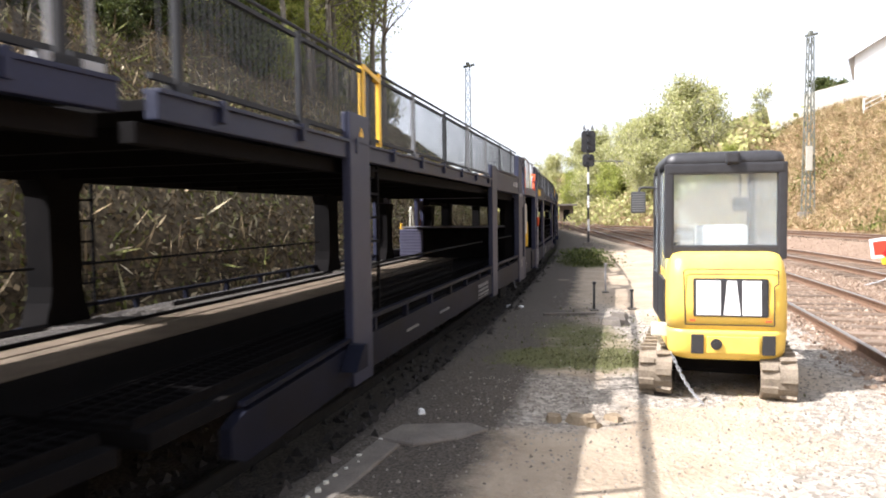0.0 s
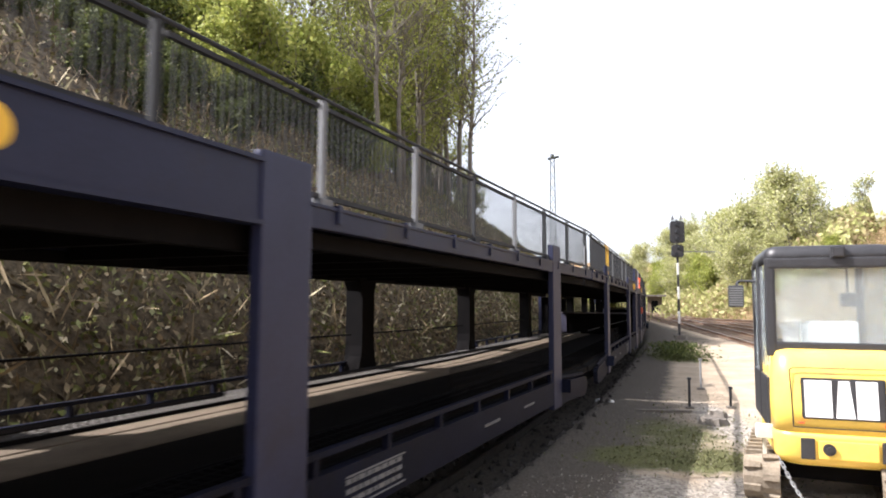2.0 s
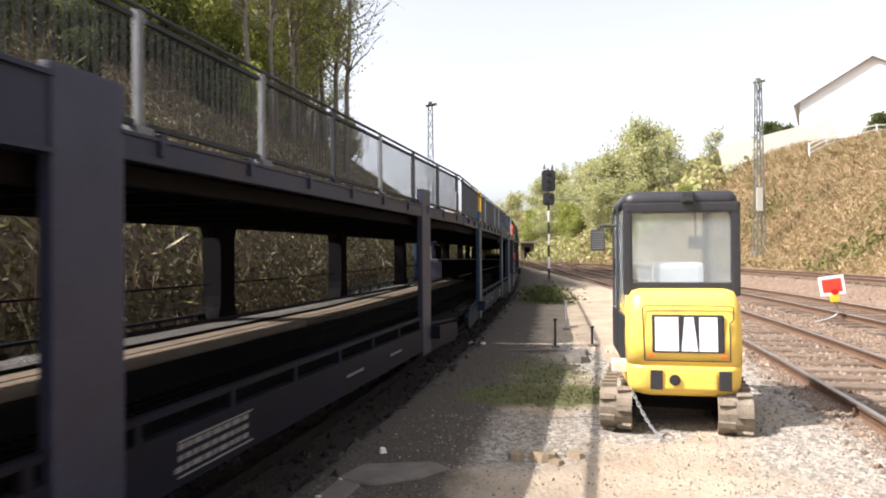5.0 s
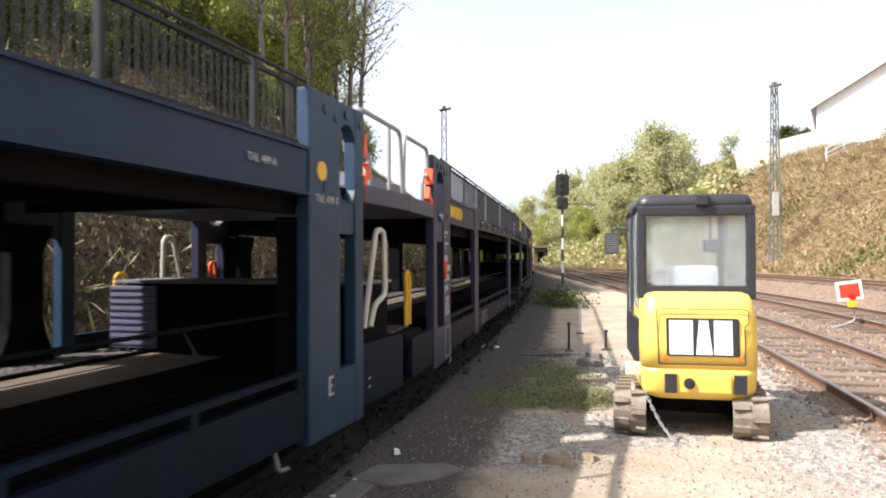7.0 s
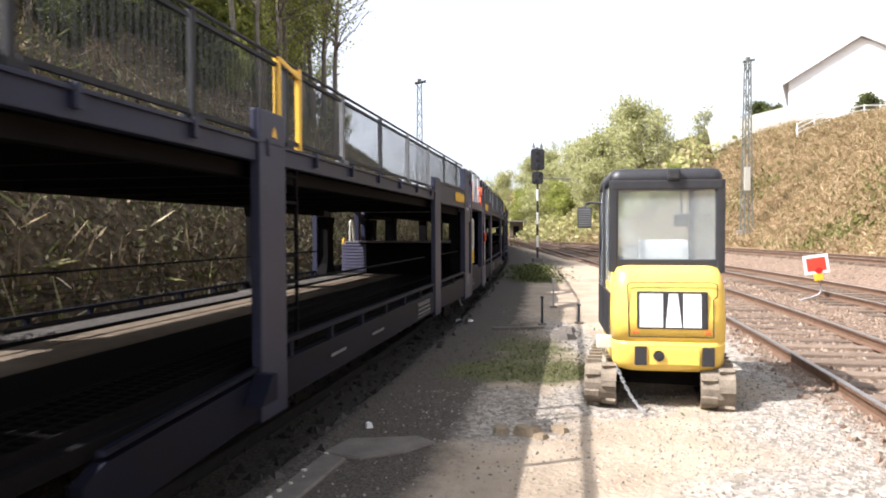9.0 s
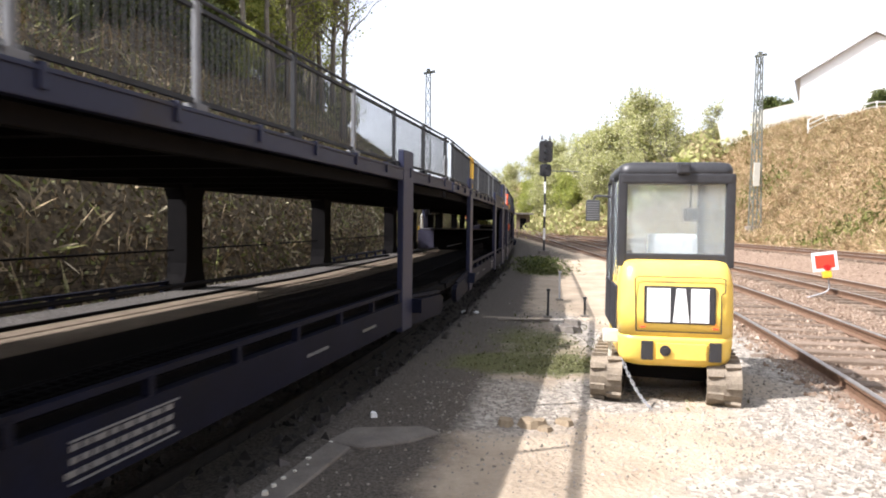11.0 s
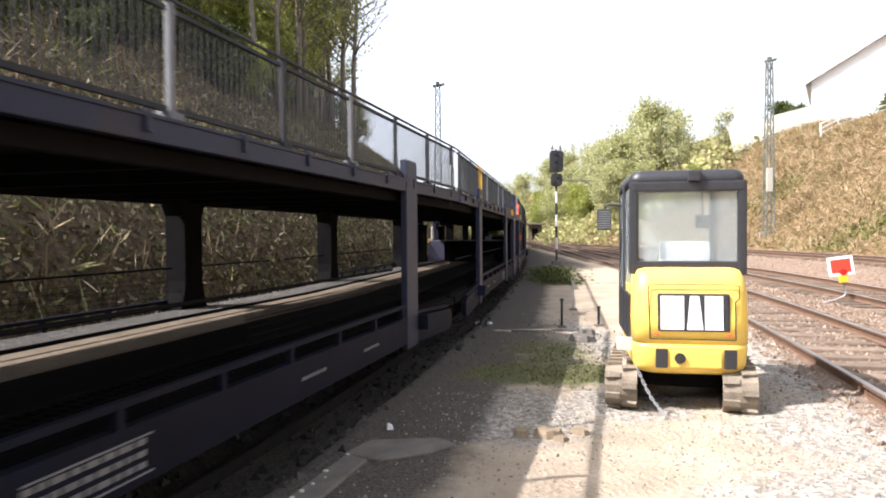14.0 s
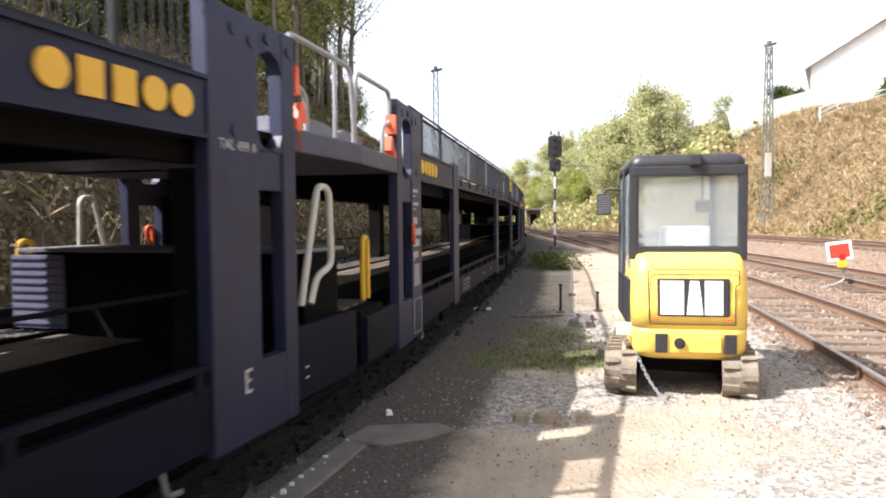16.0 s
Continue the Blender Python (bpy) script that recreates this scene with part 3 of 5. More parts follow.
railway("track_train", "rails of the wagons' track in ballast, coloured dark for shade", on_arc, MID, RAIL_Z, -40, 120, -2, 30)
railway("track_1", "rusty rails on weathered sleepers in tan ballast", on_main, 6.17, 0.16, -25, 124, 2, 45)
railway("track_2", "rusty rails on weathered sleepers in tan ballast", on_main, 9.75, 0.18, -25, 124, 8, 50)
railway("track_3", "rusty rails on weathered sleepers on the raised bed", on_main, 14.2, 0.68, -25, 124, 12, 50)


# ---- concrete slab and loose lumps ----
def lump(bm, c, r, flat=0.5, seed=0, ang=0):
    rnd = random.Random(seed)
    n = 9
    ring = [(math.cos(2 * math.pi * i / n + ang) * r * rnd.uniform(0.7, 1.2), math.sin(2 * math.pi * i / n + ang) * r * rnd.uniform(0.7, 1.2)) for i in range(n)]
    lo = [bm.verts.new((c[0] + x, c[1] + y, c[2] - 0.02)) for x, y in ring]
    hi = [bm.verts.new((c[0] + x * 0.75, c[1] + y * 0.75, c[2] + r * flat * rnd.uniform(0.7, 1.1))) for x, y in ring]
    bm.faces.new(lo[::-1])
    bm.faces.new(hi)
    for i in range(n):
        bm.faces.new((lo[i], lo[(i + 1) % n], hi[(i + 1) % n], hi[i]))


def slab(pts, label, thick=0.05, lift=0.0):
    bm = bmesh.new()
    z = sum(ground_z(x, y) for x, y in pts) / len(pts) + 0.022 + lift
    top = [bm.verts.new((x, y, z)) for x, y in pts]
    low = [bm.verts.new((x, y, z - thick - 0.08)) for x, y in pts]
    bm.faces.new(top)
    bm.faces.new(low[::-1])
    for i in range(len(pts)):
        bm.faces.new((top[i], low[i], low[(i + 1) % len(pts)], top[(i + 1) % len(pts)]))
    bmesh.ops.recalc_face_normals(bm, faces=bm.faces)
    bmesh.ops.bevel(bm, geom=[e for e in bm.edges if all(v.co.z > z - 0.01 for v in e.verts)], offset=0.012, segments=1, affect="EDGES")
    return tagged(part("concrete_slab", bm, M_CONC), label, "slab")


slab([(-0.72, 5.12), (-0.42, 4.98), (-0.05, 5.14), (0.16, 5.34), (0.02, 5.50), (-0.55, 5.46)], "broken grey concrete slab beside the wagons' track", 0.05)
slab([(-1.30, 3.15), (-1.10, 3.05), (-0.52, 4.98), (-0.70, 5.10)], "worn concrete kerb edge along the wagons' track", 0.05)
for x, y, r, lab in ((-0.41, 5.8, 0.045, "small white stone"), (2.31, 10.48, 0.22, "pale concrete lump"), (2.55, 11.2, 0.18, "grey concrete lump"),
                     (0.95, 5.55, 0.13, "tan broken slab lump"), (0.72, 5.62, 0.10, "tan broken slab lump"), (1.22, 5.6, 0.09, "tan broken slab lump"), (1.02, 5.42, 0.07, "tan broken slab lump"),
                     (0.85, 13.5, 0.07, "small pale stone"), (1.02, 12.6, 0.06, "small pale stone")):
    bm = bmesh.new()
    lump(bm, (0, 0, 0), r, 0.45 if r > 0.05 else 0.8, int(r * 1000))
    o = tagged(part("stone", bm, M_WHITE if "white" in lab or "pale stone" in lab else M_TAN if "tan" in lab else M_CONC), lab + " on the yard ground", "stone")
    o.location = (x, y, ground_z(x, y) + 0.005)
for x, y, h in ((3.02, 14.72, 0.62), (2.27, 12.05, 0.50), (2.95, 12.1, 0.34)):
    o = empty("marker_post", "thin grey metal marker post standing in the yard", "post", "yard posts")
    bm = bmesh.new()
    tube(bm, [(0, 0, -0.05), (0, 0, h)], 0.022, 8)
    box(bm, (-0.03, -0.03, h - 0.02), (0.03, 0.03, h + 0.02), 0.005)
    part("post", bm, M_GALV if h > 0.6 else M_FENCE, o)
    bm = bmesh.new()
    box(bm, (-0.07, -0.07, -0.05), (0.07, 0.07, 0.03), 0.01)
    part("foot", bm, M_CONC, o)
    o.location = (x, y, ground_z(x, y))


bm = bmesh.new()
box(bm, (-0.45, -0.035, 0.0), (0.45, 0.035, 0.03), 0.005)
board = tagged(part("board", bm, M_CONC), "narrow weathered grey board lying on the yard ground", "board")
board.matrix_basis = pose(1.75, 11.5, ground_z(1.75, 11.5) + 0.01, 0, 0, 3)
rk = random.Random(12)
for i in range(16):
    k = i / 15
    x, y = -1.16 + 0.50 * k + rk.uniform(-0.03, 0.03), 3.2 + 1.9 * k
    bm = bmesh.new()
    lump(bm, (0, 0, 0), rk.uniform(0.012, 0.03), 0.4, i)
    o = tagged(part("stone", bm, M_CREAM), "small pale stone crumbling from the kerb", "stone", "kerb crumbs")
    o.location = (x, y, ground_z(x, y) + 0.02)


# ---- mini excavator ----
def excavator():
    ex = empty("mini_excavator", "yellow and black mini excavator with glass cab parked on gravel", "excavator")
    ex.matrix_basis = pose(2.535, 6.95, ground_z(2.46, 6.6) + 0.0, 0, 0, -11)
    turn = pose(0, 0, 0, 0, 0, -8)
    # undercarriage
    for s in (-1, 1):
        x = s * 0.53
        n = 40
        path = []
        hl, r = 0.62, 0.20
        for i in range(n):
            k = i / n
            per = 4 * hl + 2 * math.pi * r
            d = k * per
            if d < 2 * hl:
                path.append((-hl + d, 0.40, 0, 1))
            elif d < 2 * hl + math.pi * r:
                a = math.pi / 2 - (d - 2 * hl) / r
                path.append((hl + r * math.cos(a), 0.20 + r * math.sin(a), math.cos(a), math.sin(a)))
            elif d < 4 * hl + math.pi * r:
                path.append((hl - (d - 2 * hl - math.pi * r), 0.0, 0, -1))
            else:
                a = -math.pi / 2 - (d - 4 * hl - math.pi * r) / r
                path.append((-hl + r * math.cos(a), 0.20 + r * math.sin(a), math.cos(a), math.sin(a)))
        bm = bmesh.new()
        rings = []
        for y, z, ny, nz in path:
            rings.append([bm.verts.new((x + dx, y - ny * t, z - nz * t + 0.012)) for dx, t in ((-0.15, 0.0), (0.15, 0.0), (0.15, 0.035), (-0.15, 0.035))])
        for i in range(n):
            u, v = rings[i], rings[(i + 1) % n]
            for j in range(4):
                bm.faces.new((u[j], u[(j + 1) % 4], v[(j + 1) % 4], v[j]))
        bmesh.ops.transform(bm, matrix=turn, verts=bm.verts)
        belt = part("track", bm, M_RUBBER, ex, "mud-caked rubber crawler track")
        bm = bmesh.new()
        for i in range(0, n, 1):
            y, z, ny, nz = path[i]
            for side in (-1, 1):
                a = Vector((x + side * 0.145, y + ny * 0.012 + nz * side * 0.02, z + nz * 0.012 + 0.012))
                b = Vector((x + side * 0.01, y + ny * 0.012 - nz * side * 0.02, z + nz * 0.012 + 0.012))
                if i % 2 == (side > 0):
                    bar(bm, a, b, 0.055, 0.03, (0, ny, nz))
        bmesh.ops.transform(bm, matrix=turn, verts=bm.verts)
        tagged(part("tread", bm, M_RUBBER, belt), kind="stuff")
        bm = bmesh.new()
        box(bm, (x - 0.09, -0.6, 0.12), (x + 0.09, 0.6, 0.30), 0.03)
        for y, r2 in ((-0.62, 0.155), (0.62, 0.155), (-0.3, 0.09), (0, 0.09), (0.3, 0.09)):
            tube(bm, [(x - 0.11, y, 0.21 if r2 > 0.1 else 0.13), (x + 0.11, y, 0.21 if r2 > 0.1 else 0.13)], r2, 18)
        bmesh.ops.transform(bm, matrix=turn, verts=bm.verts)
        part("track_frame", bm, M_UNDER, ex)
    bm = bmesh.new()
    box(bm, (-0.45, -0.35, 0.16), (0.45, 0.35, 0.34), 0.04)
    tube(bm, [(0, 0, 0.3), (0, 0, 0.48)], 0.28, 24)
    bmesh.ops.transform(bm, matrix=turn, verts=bm.verts)
    part("slew_ring", bm, M_UNDER, ex)
    bm = bmesh.new()
    box(bm, (-0.68, 0.95, 0.08), (0.68, 1.02, 0.38), 0.02)
    for s in (-1, 1):
        bar(bm, (s * 0.3, 0.3, 0.24), (s * 0.3, 0.96, 0.2), 0.08, 0.1)
    bmesh.ops.transform(bm, matrix=turn, verts=bm.verts)
    part("dozer_blade", bm, M_EXC, ex)

    # rear counterweight and hood: rounded rings stacked upwards
    def plan(w, y0, y1, r, n=6):
        pts = []
        for cx, cy, a0 in ((w - r, y0 + r, -90), (w - 0.08, y1 - 0.08, 0), (-w + 0.08, y1 - 0.08, 90), (-w + r, y0 + r, 180)):
            rr = r if cy < 0 else 0.08
            for i in range(n + 1):
                a = radians(a0 + 90 * i / n)
                pts.append((cx + rr * math.cos(a), cy + rr * math.sin(a)))
        return pts

    def stack(bm, levels):
        rings = [[bm.verts.new((x, y, z)) for x, y in plan(w, y0, y1, r)] for z, w, y0, y1, r in levels]
        n = len(rings[0])
        for u, v in zip(rings, rings[1:]):
            for i in range(n):
                bm.faces.new((u[i], u[(i + 1) % n], v[(i + 1) % n], v[i]))
        bm.faces.new(rings[0][::-1])
        bm.faces.new(rings[-1])

    bm = bmesh.new()
    stack(bm, [(0.36, 0.42, -0.66, 0.45, 0.16), (0.39, 0.49, -0.74, 0.45, 0.18), (0.46, 0.515, -0.785, 0.45, 0.18), (0.62, 0.525, -0.80, 0.45, 0.18), (0.66, 0.525, -0.80, 0.45, 0.18)])
    weight = part("counterweight", bm, M_EXC, ex, smooth=True)
    bm = bmesh.new()
    stack(bm, [(0.665, 0.522, -0.795, 0.2, 0.16), (0.9, 0.525, -0.79, 0.2, 0.16), (1.15, 0.52, -0.755, 0.2, 0.15), (1.28, 0.50, -0.715, 0.2, 0.13), (1.345, 0.47, -0.66, 0.2, 0.11), (1.37, 0.42, -0.58, 0.2, 0.1)])
    hood = part("engine_hood", bm, M_EXC, ex, smooth=True)
    # hood door with a recessed dark panel
    face = pose(0, -0.802, 0.66, -3.6, 0, 0)
    bm = bmesh.new()
    outline = [(-0.375, 0.05), (0.385, 0.05), (0.385, 0.40), (0.42, 0.43), (0.42, 0.545), (0.375, 0.56), (-0.36, 0.56), (-0.39, 0.54)]
    for p, q in zip(outline, outline[1:] + outline[:1]):
        bar(bm, face @ Vector((p[0], -0.002, p[1])), face @ Vector((q[0], -0.002, q[1])), 0.008, 0.008)
    part("door_seam", bm, M_BLACK, hood, "dark gap round the hood door")
    bm = bmesh.new()
    box(bm, (-0.305, -0.008, 0.125), (0.335, 0.01, 0.475), 0.02, face)
    grille = part("rear_panel", bm, M_BLACK, hood, "black recessed rear panel")
    block = [(-0.28, 0.14), (-0.07, 0.14), (-0.07, 0.455), (-0.28, 0.455)]
    for outline in (block, [(-0.045, 0.14), (0.10, 0.14), (0.065, 0.455), (-0.015, 0.455)], [(0.115, 0.14), (0.275, 0.14), (0.275, 0.455), (0.115, 0.455)]):
        bm = bmesh.new()
        prism(bm, outline, -0.014, -0.006, face)
        bmesh.ops.recalc_face_normals(bm, faces=bm.faces)
        part("mark", bm, M_WHITE, grille, "plain white block of the maker's mark")
    for x in (-0.315, 0.335):
        bm = bmesh.new()
        box(bm, (x - 0.025, -0.012, 0.08), (x + 0.025, 0.004, 0.10), 0.004, face)
        part("sticker", bm, M_ORANGE, hood, "small orange sticker")
    # tow eyes, round port and recesses in the counterweight
    for x in (-0.27, 0.34):
        bm = bmesh.new()
        box(bm, (x - 0.055, -0.815, 0.44), (x + 0.055, -0.70, 0.62), 0.01)
        part("recess", bm, M_BLACK, weight, "dark tie-down recess")
    bm = bmesh.new()
    box(bm, (-0.19, -0.815, 0.45), (0.26, -0.79, 0.605), 0.012)
    part("bumper_plate", bm, M_EXC, weight)
    bm = bmesh.new()
    disc(bm, (-0.11, 0.535), 0.05, -0.835, -0.80, 20)
    disc(bm, (-0.11, 0.535), 0.025, -0.845, -0.83, 14)
    part("port", bm, M_BLACK, weight, "round black port")
    # cab
    bm = bmesh.new()
    box(bm, (-0.52, -0.45, 0.62), (0.52, 0.80, 0.70), 0.02)
    part("cab_floor", bm, M_BLACK, ex)
    bm = bmesh.new()
    stack(bm, [(2.16, 0.535, -0.56, 0.80, 0.10), (2.25, 0.53, -0.55, 0.80, 0.10), (2.30, 0.50, -0.52, 0.77, 0.08), (2.315, 0.44, -0.46, 0.7, 0.06)])
    roof = part("cab_roof", bm, M_BLACK, ex, smooth=True)
    posts = [((-0.50, -0.53), (-0.51, -0.55)), ((0.50, -0.53), (0.51, -0.55)), ((-0.50, 0.76), (-0.50, 0.74)), ((0.50, 0.76), (0.50, 0.74)), ((-0.51, 0.12), (-0.51, 0.10))]
    for (x0, y0), (x1, y1) in posts:
        bm = bmesh.new()
        z0 = 1.30 if y0 < 0 else 0.66
        box(bm, (x0 - 0.04, y0 - 0.035, z0), (x0 + 0.04, y0 + 0.05, 2.20), 0.018)
        part("cab_pillar", bm, M_BLACK, ex)
    bm = bmesh.new()
    box(bm, (-0.53, -0.56, 1.335), (0.53, -0.47, 1.43), 0.02)
    part("window_rail", bm, M_BLACK, ex)
    bm = bmesh.new()
    box(bm, (-0.52, -0.57, 2.10), (0.52, -0.49, 2.20), 0.02)
    part("window_rail", bm, M_BLACK, ex)
    for a, c in ((-0.545, -0.50), (0.50, 0.535)):
        bm = bmesh.new()
        box(bm, (a, -0.50, 0.64), (c, 0.78, 1.10), 0.015)
        part("side_panel", bm, M_BLACK, ex)
    for a, b, nm in (((-0.465, -0.537, 1.42), (0.465, -0.527, 2.12), "rear_window"), ((-0.522, -0.48, 1.1), (-0.514, 0.08, 2.18), "side_window"), ((-0.522, 0.14, 0.9), (-0.514, 0.72, 2.18), "side_window"),
                     ((0.514, -0.48, 1.1), (0.522, 0.72, 2.18), "side_window"), ((-0.47, 0.745, 0.8), (0.47, 0.753, 2.18), "front_window")):
        bm = bmesh.new()
        box(bm, a, b, 0.0)
        g = part(nm, bm, M_GLASS, ex, "clear cab glass")
        g.visible_shadow = False
    for x in (-0.47, 0.47):
        bm = bmesh.new()
        bar(bm, (x, -0.545, 1.42), (x, -0.545, 2.12), 0.03, 0.02, (0, 1, 0))
        part("window_seal", bm, M_BLACK, ex)
    bm = bmesh.new()
    box(bm, (-0.24, -0.36, 0.85), (0.24, 0.10, 0.98), 0.05)
    box(bm, (-0.24, -0.42, 0.95), (0.24, -0.30, 1.62), 0.06)
    part("seat", bm, M_SEAT, ex, "pale operator's seat")
    for s in (-1, 1):
        bm = bmesh.new()
        box(bm, (s * 0.36 - 0.06, -0.2, 0.9), (s * 0.36 + 0.06, 0.2, 1.15), 0.03)
        tube(bm, [(s * 0.36, 0.15, 1.12), (s * 0.35, 0.2, 1.35)], 0.018)
        tube(bm, [(s * 0.35, 0.2, 1.33), (s * 0.35, 0.2, 1.43)], 0.035)
        part("console", bm, M_BLACK, ex)
    bm = bmesh.new()
    box(bm, (0.28, 0.60, 1.75), (0.45, 0.66, 1.90), 0.03)
    bar(bm, (0.36, 0.64, 1.9), (0.36, 0.66, 2.17), 0.02, 0.02, (0, 1, 0))
    part("inner_mirror", bm, M_BLACK, ex)
    bm = bmesh.new()
    box(bm, (0.0, -0.60, 2.19), (0.12, -0.53, 2.30), 0.015)
    box(bm, (0.015, -0.612, 2.205), (0.105, -0.60, 2.285), 0.006)
    part("work_lamp", bm, M_BLACK, roof, "black work lamp")
    bm = bmesh.new()
    tube(bm, rounded([(-0.52, 0.55, 2.02), (-0.70, 0.58, 2.03), (-0.72, 0.58, 1.95)], 0.04), 0.014)
    arm = part("mirror_arm", bm, M_BLACK, ex)
    bm = bmesh.new()
    box(bm, (-0.80, 0.555, 1.74), (-0.64, 0.60, 1.98), 0.02)
    part("mirror", bm, M_BLACK, arm, "black ribbed outside mirror")
    bm = bmesh.new()
    for i in range(8):
        box(bm, (-0.79, 0.548, 1.76 + i * 0.026), (-0.65, 0.556, 1.772 + i * 0.026))
    part("mirror_ribs", bm, M_GREYTXT, arm)
    # boom folded in front of the cab
    bm = bmesh.new()
    prism(bm, [(0.75, 0.50), (1.0, 0.50), (1.55, 0.95), (1.75, 1.25), (1.62, 1.32), (1.40, 1.12)], -0.09, 0.09, pose(0.15, 0, 0, 0, 0, 90))
    part("boom", bm, M_EXC, ex)
    bm = bmesh.new()
    prism(bm, [(1.62, 1.30), (1.78, 1.24), (2.05, 0.55), (1.93, 0.50)], -0.07, 0.07, pose(0.15, 0, 0, 0, 0, 90))
    part("stick", bm, M_EXC, ex)
    bm = bmesh.new()
    prism(bm, [(1.85, 0.58), (2.10, 0.55), (2.04, 0.14), (1.72, 0.03), (1.52, 0.25), (1.74, 0.28)], -0.25, 0.25, pose(0.15, 0, 0, 0, 0, 90))
    part("bucket", bm, M_UNDER, ex)
    # wheel-mark plate over the left crawler and a hanging chain
    bm = bmesh.new()
    box(bm, (-0.66, -0.62, 0.56), (-0.52, -0.50, 0.68), 0.015)
    bar(bm, (-0.59, -0.56, 0.36), (-0.59, -0.56, 0.57), 0.03, 0.03, (0, 1, 0))
    part("step_bracket", bm, M_CREAM, ex, "pale step bracket")
    p0, p1 = Vector((-0.50, -0.80, 0.44)), Vector((-0.24, -0.98, 0.02))
    chain = None
    for i in range(15):
        k0, k1 = i / 15, (i + 1) / 15
        sag = lambda k: p0.lerp(p1, k) + Vector((0, 0, -0.06 * math.sin(math.pi * k)))
        a, b = sag(k0), sag(k1)
        bm = bmesh.new()
        d = (b - a)
        side = Vector((0.011, 0, 0)) if i % 2 else Vector((0, 0.011, 0.0))
        tube(bm, [a - d * 0.15 + side, b + d * 0.15 + side, b + d * 0.2, b + d * 0.15 - side, a - d * 0.15 - side, a - d * 0.2, a - d * 0.15 + side], 0.006, 5)
        if chain is None:
            chain = part("chain", bm, M_GALV, ex, "hanging steel chain")
        else:
            part("chain_link", bm, M_GALV, chain)
    return ex


M_SEAT = surface("seat_vinyl", (0.35, 0.35, 0.36), (0.50, 0.50, 0.50), 8, 0.6, 0, 0.1)
M_GLASS, gt, gb = material("cab_glass")
gb.inputs["Base Color"].default_value = (0.80, 0.88, 0.91, 1)
gb.inputs["Roughness"].default_value, gb.inputs["IOR"].default_value = 0.04, 1.5
gb.inputs["Transmission Weight"].default_value = 0.9
excavator()


# ---- signal, sign, masts ----
def signal():
    o = empty("railway_signal", "railway light signal with black heads on a striped mast", "signal")
    o.location = (6.48, 36.0, ground_z(6.48, 36.0))
    h = 6.2
    n = 7
    for i in range(n):
        bm = bmesh.new()
        z0, z1 = 0.2 + i * 0.62, 0.2 + (i + 1) * 0.62
        tube(bm, [(0, 0, z0), (0, 0, z1 - 0.003)], 0.06, 12)
        part("mast_section", bm, M_WHITE if i % 2 else M_BLACK, o)
    bm = bmesh.new()
    box(bm, (-0.25, -0.25, -0.2), (0.25, 0.25, 0.22), 0.02)
    part("base", bm, M_CONC, o)
    for z0, z1, w in ((4.95, 6.1, 0.36), (4.20, 4.86, 0.30)):
        bm = bmesh.new()
        prism(bm, [(-w, z0 + 0.1), (-w + 0.1, z0), (w - 0.1, z0), (w, z0 + 0.1), (w, z1 - 0.1), (w - 0.1, z1), (-w + 0.1, z1), (-w, z1 - 0.1)], -0.10, 0.06)
        head = part("signal_head", bm, M_BLACK, o, "black signal head")
        for k in range(2 if w < 0.33 else 3):
            z = z0 + (k + 0.5) * (z1 - z0) / (2 if w < 0.33 else 3)
            bm = bmesh.new()
            disc(bm, (0.0 if w > 0.33 else (k - 0.5) * 0.2, z), 0.10, -0.30, -0.10, 14)
            part("hood", bm, M_FENCE, head)
    bm = bmesh.new()
    for s in (-1, 1):
        prism(bm, [(s * 0.30, 6.15), (s * 0.12, 6.15), (s * 0.21, 6.45)][::s], -0.02, 0.02)
    bar(bm, (0, 0.08, 4.1), (0, 0.08, 6.2), 0.1, 0.1, (0, 1, 0))
    part("top_marker", bm, M_GREYTXT, o)
    bm = bmesh.new()
    tube(bm, [(0.1, 0, 4.5), (1.9, 0.2, 4.5)], 0.03)
    part("bracket", bm, M_GREYTXT, o)


signal()


def stop_board():
    o = empty("stop_board", "red board with white border and yellow lamp on bent rod", "sign")
    x, y = 9.80, 15.9
    o.matrix_basis = pose(x, y, ground_z(x, y), 0, 0, -14)
    bm = bmesh.new()
    box(bm, (-0.28, -0.010, 0.66), (0.28, 0.010, 1.12), 0.008)
    board = part("board", bm, M_WHITE, o, "white bordered board")
    bm = bmesh.new()
    box(bm, (-0.215, -0.016, 0.73), (0.215, -0.006, 1.05), 0.004)
    part("red_field", bm, M_RED, board)
    bm = bmesh.new()
    disc(bm, (0.02, 0.74), 0.075, -0.10, -0.016, 18)
    part("lamp_lens", bm, M_REDLENS, board, "dark red lamp lens")
    bm = bmesh.new()
    box(bm, (-0.09, -0.12, 0.50), (0.09, 0.02, 0.66), 0.015)
    part("lamp_box", bm, M_YELLOW, o, "yellow lamp box")
    bm = bmesh.new()
    tube(bm, rounded([(0.02, 0, 0.7), (0.04, 0, 0.20), (-0.15, 0, 0.12), (-0.75, 0.02, 0.02)], 0.1), 0.018)
    part("rod", bm, M_GALV, o)
    o.rotation_euler[1] += radians(-8)


M_REDLENS = surface("red_lens", (0.35, 0.01, 0.01), (0.45, 0.02, 0.02), 8, 0.2, 0, 0.0)
stop_board()


